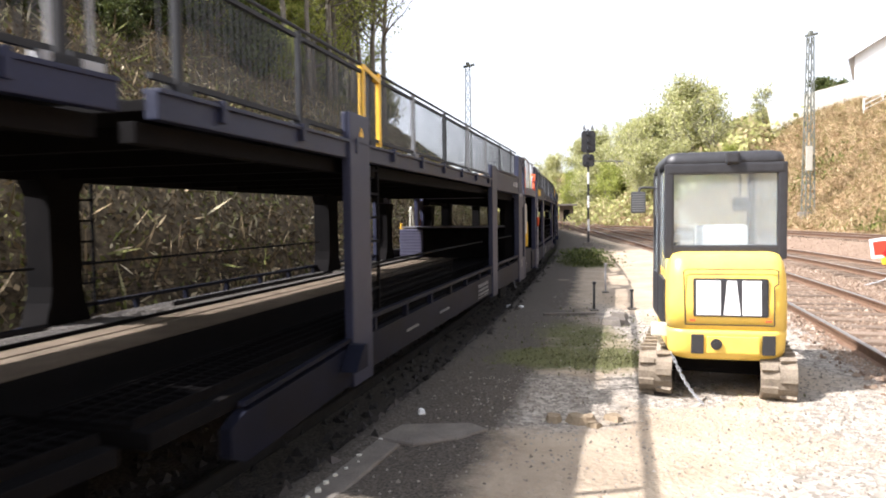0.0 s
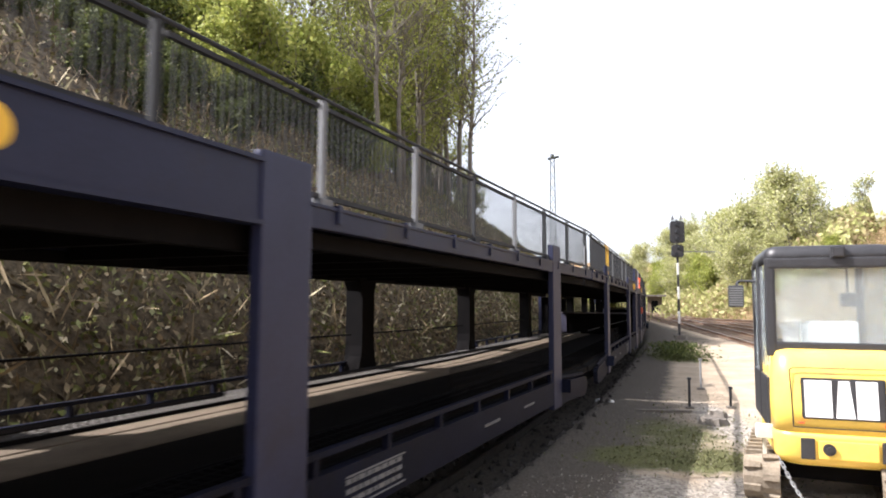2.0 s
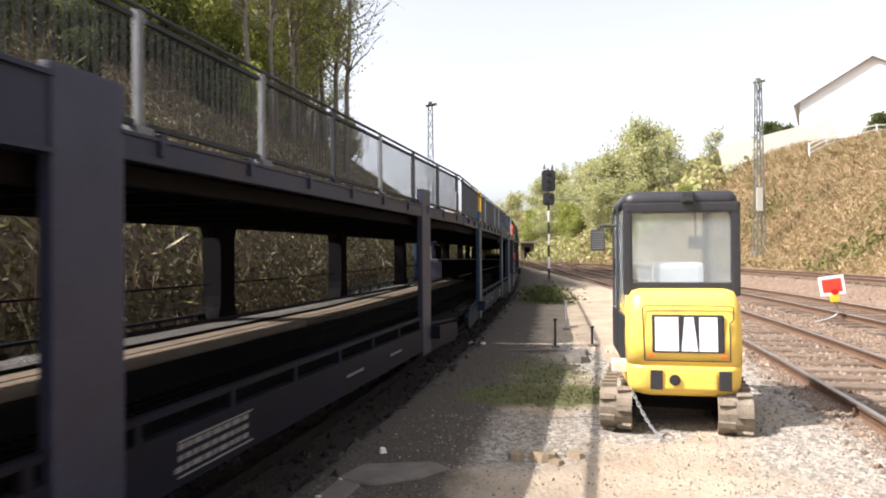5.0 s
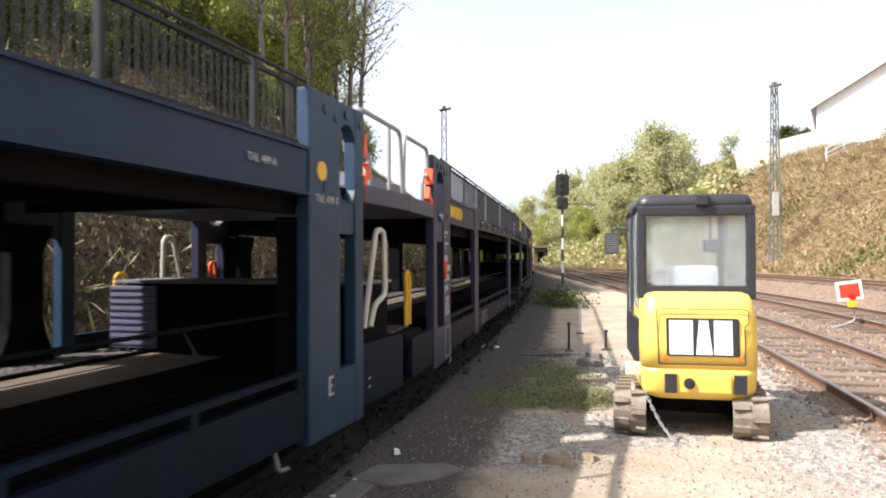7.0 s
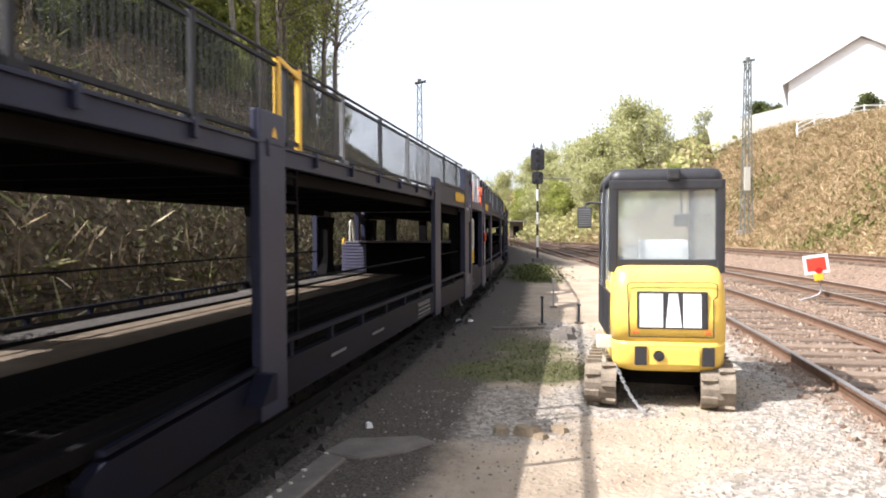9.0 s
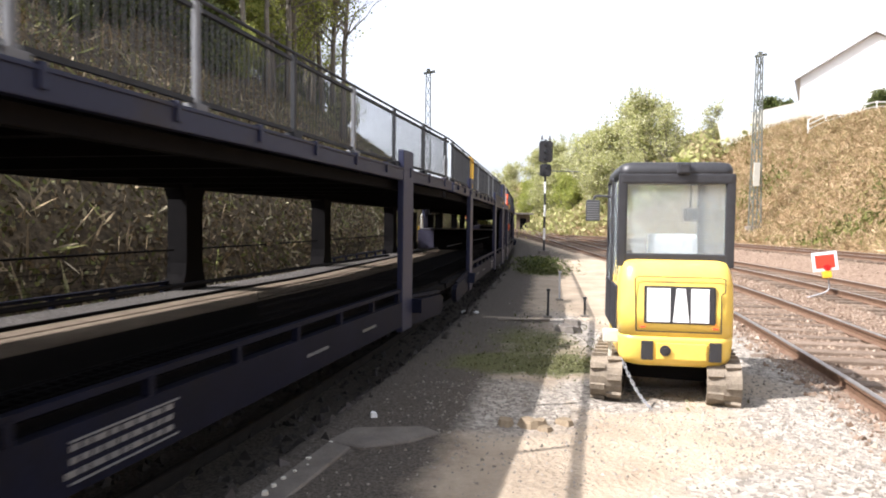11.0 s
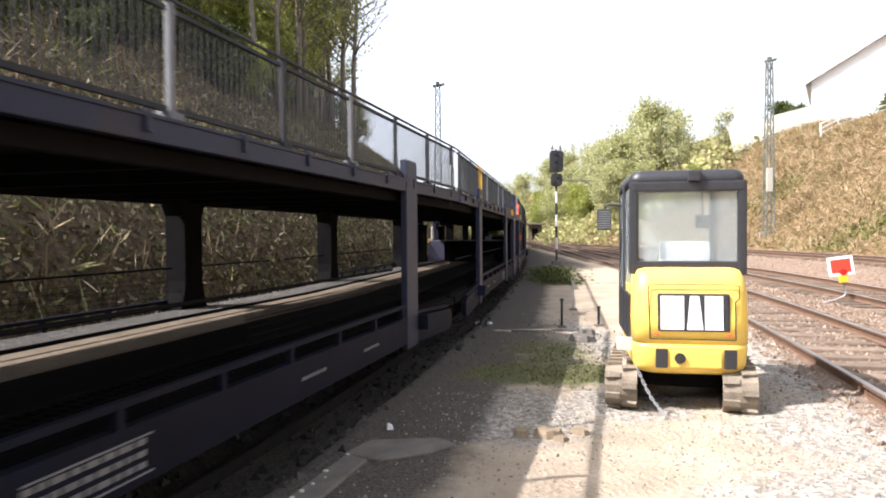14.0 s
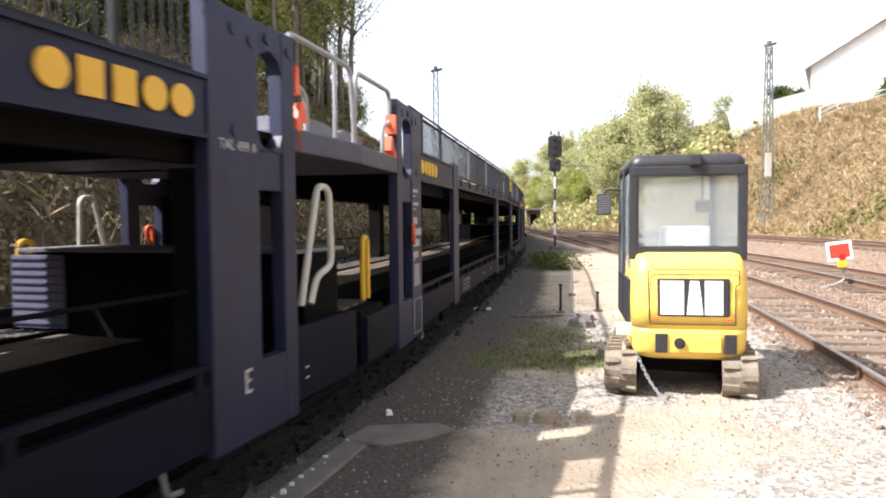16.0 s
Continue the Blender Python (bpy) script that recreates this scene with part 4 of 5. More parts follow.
def lattice_mast(x, y, h, w0, w1, plate=False):
    o = empty("lattice_mast", "grey steel lattice mast standing on the bank", "mast", "lattice masts")
    o.location = (x, y, ground_z(x, y) - 0.1)
    corner = lambda i, j, k: Vector((i * (w0 + (w1 - w0) * k) / 2, j * (w0 + (w1 - w0) * k) / 2, h * k))
    for i in (-1, 1):
        for j in (-1, 1):
            bm = bmesh.new()
            bar(bm, corner(i, j, 0), corner(i, j, 1), 0.06, 0.06, (0, 1, 0))
            part("leg", bm, M_MAST, o)
    bm = bmesh.new()
    n = int(h / 0.75)
    for k in range(n):
        a, b = k / n, (k + 1) / n
        for (i0, j0), (i1, j1) in (((-1, -1), (1, -1)), ((1, -1), (1, 1)), ((1, 1), (-1, 1)), ((-1, 1), (-1, -1))):
            if k % 2:
                bar(bm, corner(i0, j0, a), corner(i1, j1, b), 0.035, 0.035)
            else:
                bar(bm, corner(i1, j1, a), corner(i0, j0, b), 0.035, 0.035)
    tagged(part("bracing", bm, M_MAST, o), kind="stuff")
    bm = bmesh.new()
    bar(bm, (-w1 * 1.1, 0, h), (w1 * 1.6, 0, h + 0.15), 0.14, 0.14)
    box(bm, (-0.12, -0.12, h), (0.12, 0.12, h + 0.3), 0.02)
    part("head", bm, M_MAST, o)
    bm = bmesh.new()
    box(bm, (-w0 * 0.8, -w0 * 0.8, -0.5), (w0 * 0.8, w0 * 0.8, 0.35), 0.04)
    part("footing", bm, M_CONC, o)
    if plate:
        bm = bmesh.new()
        box(bm, (-w0 * 0.62, -w0 * 0.7, 2.9), (w0 * 0.1, -w0 * 0.6, 4.4), 0.02)
        part("plate", bm, M_CREAM, o, "pale sheet metal plate")


M_MAST = surface("mast_steel", (0.13, 0.14, 0.12), (0.22, 0.23, 0.20), 4, 0.7, 0.3, 0.1)
lattice_mast(21.4, 43.0, 11.2, 0.56, 0.28, True)
lattice_mast(0.2, 45.0, 9.3, 0.45, 0.28)
lattice_mast(34.5, 118.0, 11.0, 0.7, 0.4)


# ---- house, hut and fence on the bank ----
def house():
    cx, cy = 42.9, 64.2
    z = ground_z(cx, cy) - 0.6
    o = empty("house", "white rendered house with grey gable roof on the bank", "house")
    o.matrix_basis = pose(cx, cy, z, 0, 0, -31)
    gable = 19.5 - z
    eave = 16.0 - z
    hw, depth = 5.9, 7.0
    bm = bmesh.new()
    prism(bm, [(-hw, -1.5), (hw, -1.5), (hw, eave), (0, gable - 0.25), (-hw, eave)], -4.4, depth)
    bmesh.ops.recalc_face_normals(bm, faces=bm.faces)
    wall = part("wall", bm, M_WALL, o)
    for s in (-1, 1):
        bm = bmesh.new()
        k = (gable - eave) / hw
        prism(bm, [(0, gable - 0.2), (s * (hw + 0.5), eave - 0.5 * k - 0.2), (s * (hw + 0.5), eave - 0.5 * k + 0.08), (0, gable + 0.1)], -4.9, depth + 0.4)
        bmesh.ops.recalc_face_normals(bm, faces=bm.faces)
        part("roof", bm, M_ROOF, o)
    bm = bmesh.new()
    box(bm, (-1.7, 1.0, gable - 1.6), (-1.1, 1.6, gable + 0.5), 0.03)
    part("chimney", bm, M_CONC, o)


house()
fence = empty("bank_fence", "pale steel railing along the top of the bank", "fence")
for i in range(9):
    p, p2 = Vector((29.6 + i * 1.5, 51.5 + i * 0.25, 0)), Vector((31.1 + i * 1.5, 51.75 + i * 0.25, 0))
    z, z2 = ground_z(p.x, p.y), ground_z(p2.x, p2.y)
    bm = bmesh.new()
    bar(bm, (p.x, p.y, z - 0.2), (p.x, p.y, z + 1.1), 0.09, 0.09, (0, 1, 0))
    part("post", bm, M_WHITE, fence)
    for d in (0.3, 0.65, 1.02):
        bm = bmesh.new()
        bar(bm, (p.x, p.y, z + d), (p2.x, p2.y, z2 + d), 0.05, 0.09)
        part("rail", bm, M_WHITE, fence)
garden = empty("garden_wall", "low cream rendered garden wall on the bank's top", "wall")
bm = bmesh.new()
for i in range(5):
    p, p2 = Vector((26.5 + i * 1.8, 60.0 - i * 0.5, 9.6 + i * 0.42)), Vector((28.3 + i * 1.8, 59.5 - i * 0.5, 10.02 + i * 0.42))
    bar(bm, p, p2, 0.25, 3.0)
part("wall", bm, M_CREAM, garden)
hut = empty("track_hut", "small brown trackside hut with a flat overhanging roof", "hut")
hp, ha = Vector((13.3, 90.0, 0)), math.pi / 2 - 0.14
hut.matrix_basis = pose(hp.x, hp.y, ground_z(hp.x, hp.y), 0, 0, math.degrees(ha) - 90)
bm = bmesh.new()
box(bm, (-0.9, -1.0, 0), (0.9, 1.0, 2.5), 0.02)
part("wall", bm, M_SLEEPER, hut)
bm = bmesh.new()
box(bm, (-1.4, -1.5, 2.5), (1.4, 1.5, 2.75), 0.03)
part("roof", bm, M_CONC, hut)
bm = bmesh.new()
box(bm, (-0.4, -1.03, 0.05), (0.4, -0.99, 2.0), 0.01)
part("door", bm, M_UNDER, hut)


# ---- trees ----
def tree(name, label, h, spread, limbs, leaves, leaf_size, leaf_mat, seed, bare=0.4, trunk_r=0.13, category="tree", low=0.3):
    rnd = random.Random(seed)
    bm = bmesh.new()
    o = empty(name, label, category, "trees and shrubs")
    lean = Vector((rnd.uniform(-0.06, 0.06), rnd.uniform(-0.06, 0.06), 0))
    spine = []
    for i in range(8):
        k = i / 7
        spine.append(Vector((lean.x * h * k + rnd.uniform(-1, 1) * 0.02 * h * k, lean.y * h * k + rnd.uniform(-1, 1) * 0.02 * h * k, h * k - 0.3)))
    tube(bm, spine, trunk_r, 7, trunk_r * 0.12)
    part("trunk", bm, M_BARK, o, smooth=True)
    bm = bmesh.new()
    tips = []
    for i in range(limbs):
        k = low + (0.98 - low) * (i + rnd.random()) / limbs
        j = min(6, int(k * 7))
        p = spine[j].lerp(spine[j + 1], k * 7 - j)
        a = rnd.uniform(0, 2 * math.pi)
        ln = spread * (1.15 - 0.75 * k) * rnd.uniform(0.6, 1.25)
        up = rnd.uniform(0.35, 1.1)
        d = Vector((math.cos(a), math.sin(a), up)).normalized()
        pts = [p]
        for q in range(4):
            d = (d + Vector((rnd.uniform(-0.2, 0.2), rnd.uniform(-0.2, 0.2), rnd.uniform(-0.05, 0.25)))).normalized()
            pts.append(pts[-1] + d * ln / 4)
        tube(bm, pts, trunk_r * (0.42 - 0.25 * k), 5, 0.012)
        tips += pts[2:]
        for q in range(4):
            b0 = pts[rnd.randint(1, 4)]
            d2 = (d + Vector((rnd.uniform(-0.9, 0.9), rnd.uniform(-0.9, 0.9), rnd.uniform(-0.2, 0.7)))).normalized()
            l2 = ln * rnd.uniform(0.25, 0.5)
            e = b0 + d2 * l2
            m = b0 + d2 * l2 * 0.5 + Vector((rnd.uniform(-1, 1), rnd.uniform(-1, 1), 0.3)) * l2 * 0.08
            tube(bm, [b0, m, e], 0.022, 4, 0.007)
            tips += [m, e]
    part("branchwork", bm, M_BARK, o, smooth=True)
    if leaves:
        rg = np.random.default_rng(seed)
        t = np.array([tuple(v) for v in tips])
        clump = rg.integers(0, len(t), max(6, int(len(t) * (1 - bare))))
        pick = t[clump[rg.integers(0, len(clump), leaves)]]
        c = pick + rg.normal(size=(leaves, 3)) * spread * 0.11
        a = rg.normal(size=(leaves, 3))
        a /= np.linalg.norm(a, axis=1)[:, None]
        b = np.cross(a, rg.normal(size=(leaves, 3)))
        b /= np.linalg.norm(b, axis=1)[:, None] + 1e-9
        k = leaf_size * rg.uniform(0.5, 1.4, leaves)[:, None]
        v = np.stack([c - a * k, c + b * k * 0.6, c + a * k, c - b * k * 0.6], 1).reshape(-1, 3)
        crown = mesh_object("crown", v.tolist(), np.arange(leaves * 4).reshape(-1, 4).tolist(), leaf_mat, smooth=False)
        crown.parent = o
    return o


TREES = [tree("tree", "tall thin tree with bare grey limbs and sparse fresh green leaves", 15, 3.2, 40, 3200, 0.07, M_LEAF, 11, 0.5, 0.17),
         tree("tree", "tall slender tree with bare branches and few spring leaves", 16, 2.6, 46, 2500, 0.065, M_LEAF, 23, 0.6, 0.15),
         tree("tree", "tree with green leaves low down its trunk", 13, 2.6, 38, 4800, 0.075, M_LEAF, 31, 0.3, 0.20, low=0.08),
         tree("tree", "young tree with light green spring foliage", 11, 2.8, 30, 3800, 0.085, M_LEAF, 47, 0.25, 0.13, low=0.12),
         tree("tree", "bare tree with thin pale twigs against the sky", 14, 2.8, 56, 1200, 0.06, M_LEAF, 53, 0.5, 0.13)]
SHRUBS = [tree("shrub", "round bushy shrub in pale yellow-green spring leaf", 5.5, 2.7, 46, 9500, 0.095, M_LEAF2, 61, 0.1, 0.10, "shrub", 0.05),
          tree("shrub", "bushy shrub with green leaves", 4.2, 2.2, 40, 7000, 0.09, M_LEAF, 67, 0.15, 0.08, "shrub", 0.05),
          tree("shrub", "thin shrub with sparse pale leaves and bare twigs", 5.0, 2.0, 40, 1800, 0.10, M_LEAF2, 71, 0.4, 0.08, "shrub", 0.1),
          tree("shrub", "dense dark evergreen shrub", 3.0, 1.7, 36, 5200, 0.10, M_EVER, 79, 0.05, 0.07, "shrub", 0.03)]


def plant(proto, x, y, size, turn):
    m = pose(x, y, ground_z(x, y) - 0.05, 0, 0, turn) @ Matrix.Scale(size, 4)
    if proto.get("placed"):
        o = copy_thing(proto, m)
        o.matrix_basis = m
    else:
        o = proto
        o.matrix_basis = m
    proto["placed"] = 1
    return o


rnd = random.Random(2)
for i in range(62):                       # on the wooded bank
    s = 23 + i * 0.85 + rnd.uniform(-1, 1)
    off = -10.5 - rnd.random() ** 1.2 * 17
    if s > 43:
        off = min(off, -12.5 - (s - 43) * 0.42)
    p, _ = on_arc(s, off)
    plant(TREES[(0, 1, 4, 2, 1, 4, 3, 4)[i % 8]], p.x, p.y, rnd.uniform(0.95, 1.25), rnd.uniform(0, 360))
for s, off, k, size in ((36, -9.4, 1, 1.1), (40, -11.0, 4, 1.2), (43, -12.5, 1, 1.25), (33, -11.4, 0, 1.1), (38, -13.0, 0, 1.2), (46, -14.5, 4, 1.3), (42, -15.5, 2, 1.2), (35, -15.0, 2, 1.1), (30, -13.0, 3, 1.0)):
    p, _ = on_arc(s, off)
    plant(TREES[k], p.x, p.y, size, s * 37)
for i in range(20):
    s = 14 + i * 2.2 + rnd.uniform(-1, 1)
    p, _ = on_arc(s, -9.5 - rnd.random() * 8)
    plant(SHRUBS[(3, 1, 3, 2)[i % 4]], p.x, p.y, rnd.uniform(0.4, 0.8), rnd.uniform(0, 360))
for i in range(27):                       # dark evergreen growth along the top of the wooded bank
    p, _ = on_arc(15 + i * 0.75 + rnd.uniform(-0.6, 0.6), -11.5 - rnd.random() * 9)
    plant(SHRUBS[3 if i % 2 else 1], p.x, p.y, rnd.uniform(0.7, 1.3), rnd.uniform(0, 360))
for i in range(18):
    p, _ = on_arc(8 + i * 0.6 + rnd.uniform(-0.5, 0.5), -8.8 - rnd.random() * 4.5)
    plant(SHRUBS[3], p.x, p.y, rnd.uniform(0.3, 0.5), rnd.uniform(0, 360))
for s, q, k, size in ((112, 0, 1, 1.3), (116, 3, 0, 1.2), (120, 5, 0, 1.4), (124, 0, 1, 1.5), (128, 4, 2, 1.5), (134, 1, 0, 1.6), (60, 18, 1, 0.6), (66, 15, 0, 0.9), (68, 19, 2, 1.2), (70, 13, 0, 1.1), (72, 18, 0, 1.5), (76, 21, 2, 1.4), (78, 15, 0, 1.5), (82, 19, 0, 1.6), (84, 12.5, 1, 1.1), (88, 16, 0, 1.5),
                      (92, 20, 2, 1.5), (96, 13, 1, 1.4), (100, 17, 0, 1.6), (106, 12, 0, 1.3), (110, 19, 1, 1.7), (116, 14, 0, 1.6), (122, 11.5, 1, 1.5), (128, 17, 0, 1.7), (136, 12, 1, 1.7), (144, 15, 0, 1.8), (152, 8, 1, 1.8), (160, 5, 0, 1.8), (166, 3, 1, 1.9), (170, 10, 0, 2.0),
                      (64, 22, 2, 0.9)):
    x, y = (float(v[0]) for v in main_xy(np.array([float(s)]), np.array([float(q)])))
    plant(SHRUBS[k], x, y, size * 0.92, rnd.uniform(0, 360))
for x, y, size in ((32.0, 62.0, 0.9), (34.0, 62.5, 0.8), (40.6, 59.5, 0.9)):
    plant(SHRUBS[3], x, y, size, x * 31)
for o in (*TREES, *SHRUBS):
    del o["placed"]
for x, y, k, size in ((34, 150, 3, 1.0), (32, 175, 3, 1.1), (38, 185, 0, 1.0)):
    p = copy_thing(TREES[k], pose(x, y, ground_z(x, y), 0, 0, x * 9) @ Matrix.Scale(size, 4))
    p.matrix_basis = pose(x, y, ground_z(x, y), 0, 0, x * 9) @ Matrix.Scale(size, 4)


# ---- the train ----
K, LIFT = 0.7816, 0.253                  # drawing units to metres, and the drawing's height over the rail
HALF = 2.17                              # half the wagon's width in drawing units


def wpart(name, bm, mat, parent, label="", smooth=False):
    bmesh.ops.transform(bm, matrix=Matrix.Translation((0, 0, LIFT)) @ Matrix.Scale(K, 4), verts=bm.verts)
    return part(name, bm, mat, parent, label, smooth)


def pillar_outline(a, b, z0, z1, flare):
    """A pillar that widens at its foot and head."""
    return [(a - flare, z0), (b + flare, z0), (b + flare * 0.7, z0 + 0.12), (b + 0.03, z0 + 0.55), (b, z0 + 0.75), (b, z1 - 0.32), (b + flare * 0.5, z1 - 0.05),
            (b + flare * 0.5, z1), (a - flare * 0.5, z1), (a - flare * 0.5, z1 - 0.05), (a, z1 - 0.32), (a, z0 + 0.75), (a - 0.03, z0 + 0.55), (a - flare * 0.7, z0 + 0.12)]


def frame_with_holes(bm, y0, y1, legs):
    """The end portal: two legs, a cross piece and a head with a rounded window, as one pierced plate."""
    (a0, a1), (c0, c1) = legs
    for a, b in legs:
        box(bm, (a, y0, 0.31), (b, y1, 3.82), 0.02)
    box(bm, (a1, y0 + 0.005, 0.31), (c0, y1 - 0.005, 0.95), 0.01)
    box(bm, (a1, y0 + 0.02, 2.40), (c0, y1 - 0.02, 2.74), 0.01)
    box(bm, (a1, y0 + 0.005, 3.60), (c0, y1 - 0.005, 3.815), 0.01)
    for x, sx in ((a1, 1), (c0, -1)):                 # rounded window corners
        for z, sz in ((3.60, -1), (2.74, 1)):
            prism(bm, [(x, z), (x + sx * 0.16, z), (x + sx * 0.05, z + sz * 0.05), (x, z + sz * 0.16)][::sx * -sz], y0 + 0.006, y1 - 0.006)


def hoop(bm, p, q, top, r, waist=0.0, seg=8):
    """A bent-tube hoop from foot p to foot q; waist pulls one leg in, as on a step ladder."""
    p, q = Vector(p), Vector(q)
    pts = [p, p + Vector((0, 0, top - p.z)), q + Vector((0, 0, top - q.z)), q]
    if waist:
        y = p.y
        pts = [Vector((x - 0.30, y, z)) for x, z in ((16.95, 1.30), (17.33, 2.50), (17.58, 2.48), (17.62, 1.66), (17.28, 1.56), (17.15, 1.30))]
    tube(bm, rounded(pts, 0.11), r, seg)


def fence_panel(bm, a, b, y, z0=3.08, z1=3.82):
    n = max(2, int((b - a) / 0.085))
    for i in range(1, n):
        x = a + (b - a) * i / n
        bar(bm, (x, y, z0), (x, y, z1), 0.014, 0.010)
    bar(bm, (a, y, z1), (b, y, z1), 0.04, 0.035)
    bar(bm, (a, y, z0), (b, y, z0), 0.04, 0.04)


def net_panel(bm, a, b, y, z0, z1, step=0.1):
    n = int((b - a) / step)
    for i in range(n + 1):
        x = a + (b - a) * i / n
        bar(bm, (x, y, z0), (x, y, z1), 0.006, 0.005)
    m = int((z1 - z0) / step)
    for j in range(m + 1):
        z = z0 + (z1 - z0) * j / m
        bar(bm, (a, y, z), (b, y, z), 0.006, 0.006)


def wheelset(bm, x):
    for y in (-0.98, 0.98):
        disc(bm, (x, 0.27), 0.54, y - 0.07, y + 0.07, 28)
        disc(bm, (x, 0.27), 0.58, y * 0.93 - 0.03, y * 0.93 + 0.03, 28)
    disc(bm, (x, 0.27), 0.11, -1.1, 1.1, 12)


def writing(text, x, z, size, y, s, parent, name="lettering"):
    """Painted words on the wagon's side, read from outside."""
    cu = bpy.data.curves.new(name, "FONT")
    cu.body, cu.size, cu.extrude = text, size, 0.002
    tmp = new(name, cu)
    bpy.context.view_layer.update()
    me = bpy.data.meshes.new_from_object(tmp.evaluated_get(bpy.context.evaluated_depsgraph_get()))
    bpy.data.objects.remove(tmp)
    bm = bmesh.new()
    bm.from_mesh(me)
    wide = max(v.co.x for v in bm.verts)
    turn = pose(x, y + 0.004 * s, z, 90, 0, 0) if s < 0 else pose(x + wide, y + 0.004 * s, z, 90, 0, 180)
    bmesh.ops.transform(bm, matrix=turn, verts=bm.verts)
    return wpart(name, bm, M_LETTER, parent, "worn white stencilled type code")


def wagon_half(raised):
    """Half of an articulated two-deck car carrier. x runs from the articulation to the buffers. raised: the end with the
    high bulkhead and the white ladder hoop; else the low end with the yellow hoop."""
    w = empty("car_carrier_wagon", "dark violet-grey steel double-deck car carrier wagon with %s end" % ("raised" if raised else "low"), "wagon", "train of car carrier wagons")
    legs = ((15.10, 15.77), (16.16, 16.38)) if raised else ((14.80, 15.45), (16.02, 16.30))
    near = -1 if raised else 1               # the side towards the yard
    px = legs[0][0] - 15.16                  # the portal against the drawing
    for s in (-1, 1):
        y = s * HALF
        yi = y - s * 0.14
        y0, y1 = min(y, yi), max(y, yi)
        bm = bmesh.new()
        frame_with_holes(bm, y0, y1, legs)
        for x, z in ((15.5, 3.66), (15.5, 2.86), (16.35, 3.66), (16.0, 3.70), (15.75, 3.62)):
            disc(bm, (x + px, z), 0.055, y - 0.02 * s, y + 0.012 * s, 10)
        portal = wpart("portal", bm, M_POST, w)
        # lettering panels on the portal leg
        bm = bmesh.new()
        rnd = random.Random(5)
        f = y + s * 0.004
        g = y + s * 0.008
        if not raised:
            for z, h, segs in ((2.58, .05, 2), (2.50, .02, 1), (2.38, .05, 2), (2.30, .02, 1), (2.12, .11, 2), (1.95, .11, 3), (1.78, .11, 3), (1.60, .10, 2), (1.52, .03, 1)):
                x = legs[0][1] - 0.05
                for i in range(segs):
                    d = rnd.uniform(0.09, 0.17)
                    box(bm, (x - d, min(f, g), z - h / 2), (x, max(f, g), z + h / 2))
                    x -= d + 0.03
            for z in (1.44, 1.36, 1.28, 1.20, 1.12):
                box(bm, (15.35 + px, min(f, g), z - 0.008), (15.74 + px, max(f, g), z + 0.008))
            for z in (1.40, 1.32, 1.24, 1.16):
                x = 15.72 + px
                while x > 15.42 + px:
                    d = rnd.uniform(0.03, 0.09)
                    box(bm, (x - d, min(f, g), z - 0.02), (x, max(f, g), z + 0.02))
                    x -= d + 0.025
        else:
            for x0, z0, x1, z1 in ((15.50, 0.72, 15.53, 0.92), (15.53, 0.72, 15.60, 0.745), (15.53, 0.895, 15.60, 0.92), (15.53, 0.81, 15.58, 0.835), (16.50, 0.62, 16.56, 0.64), (16.50, 0.72, 16.56, 0.74)):
                box(bm, (x0, min(f, g), z0), (x1, max(f, g), z1))
        tagged(wpart("lettering", bm, M_LETTER, portal), "white stencilled lettering", kind="stuff")
        if raised:
            writing("TAL 499 A", 15.22, 2.70, 0.115, y, s, portal)
        if not raised:
            bm = bmesh.new()
            for a, b in (((15.23, 0.38), (15.74, 0.38)), ((15.74, 0.38), (15.74, 0.90)), ((15.74, 0.90), (15.23, 0.90)), ((15.23, 0.90), (15.23, 0.38))):
                bar(bm, (a[0] + px, y + 0.003 * s, a[1]), (b[0] + px, y + 0.003 * s, b[1]), 0.009, 0.009, (0, 1, 0))
            wpart("label_frame", bm, M_LETTER, portal, "thin white painted frame")
            bm = bmesh.new()
            tube(bm, rounded([(15.47, y + 0.02 * s, 1.78), (15.58, y + 0.05 * s, 1.86), (15.60, y + 0.05 * s, 2.05), (15.48, y + 0.02 * s, 2.08), (15.47, y + 0.02 * s, 1.78)], 0.07), 0.03)
            wpart("handle", bm, M_ORANGE, portal, "orange-red release handle")
        # orange wheel chocks parked by the portal
        bm = bmesh.new()
        e = legs[1][1] - 16.76
        prism(bm, [(16.78 + e, 3.32), (16.88 + e, 3.32), (16.85 + e, 3.58), (16.80 + e, 3.58)], y0, y1)
        wpart("reflector", bm, M_ORANGE, w, "orange marker board")
        bm = bmesh.new()
        box(bm, (16.80 + e, y0, 2.78), (16.90 + e, y1, 3.10), 0.02)
        prism(bm, [(16.82 + e, 3.02), (17.04 + e, 3.08), (16.98 + e, 3.27), (16.90 + e, 3.25)], y0 + 0.02, y1 - 0.02)
        wpart("wheel_chock", bm, M_ORANGE, w, "orange-red wheel chock on its bracket")
        # upper side beams
        bm = bmesh.new()
        section = [(y0 - 0.01, 2.755), (y1 + 0.01, 2.755), (y1 + 0.01, 2.785), (y1 - 0.02, 2.785), (y1 - 0.02, 3.195), (y1 + 0.01, 3.195), (y1 + 0.01, 3.225), (y0 - 0.01, 3.225), (y0 - 0.01, 3.195), (y0 + 0.02, 3.195), (y0 + 0.02, 2.785), (y0 - 0.01, 2.785)]
        prism(bm, section, 11.70, legs[0][0], Matrix(((0, 1, 0, 0), (1, 0, 0, 0), (0, 0, 1, 0), (0, 0, 0, 1))))
        bmesh.ops.recalc_face_normals(bm, faces=bm.faces)
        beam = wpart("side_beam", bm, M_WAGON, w)
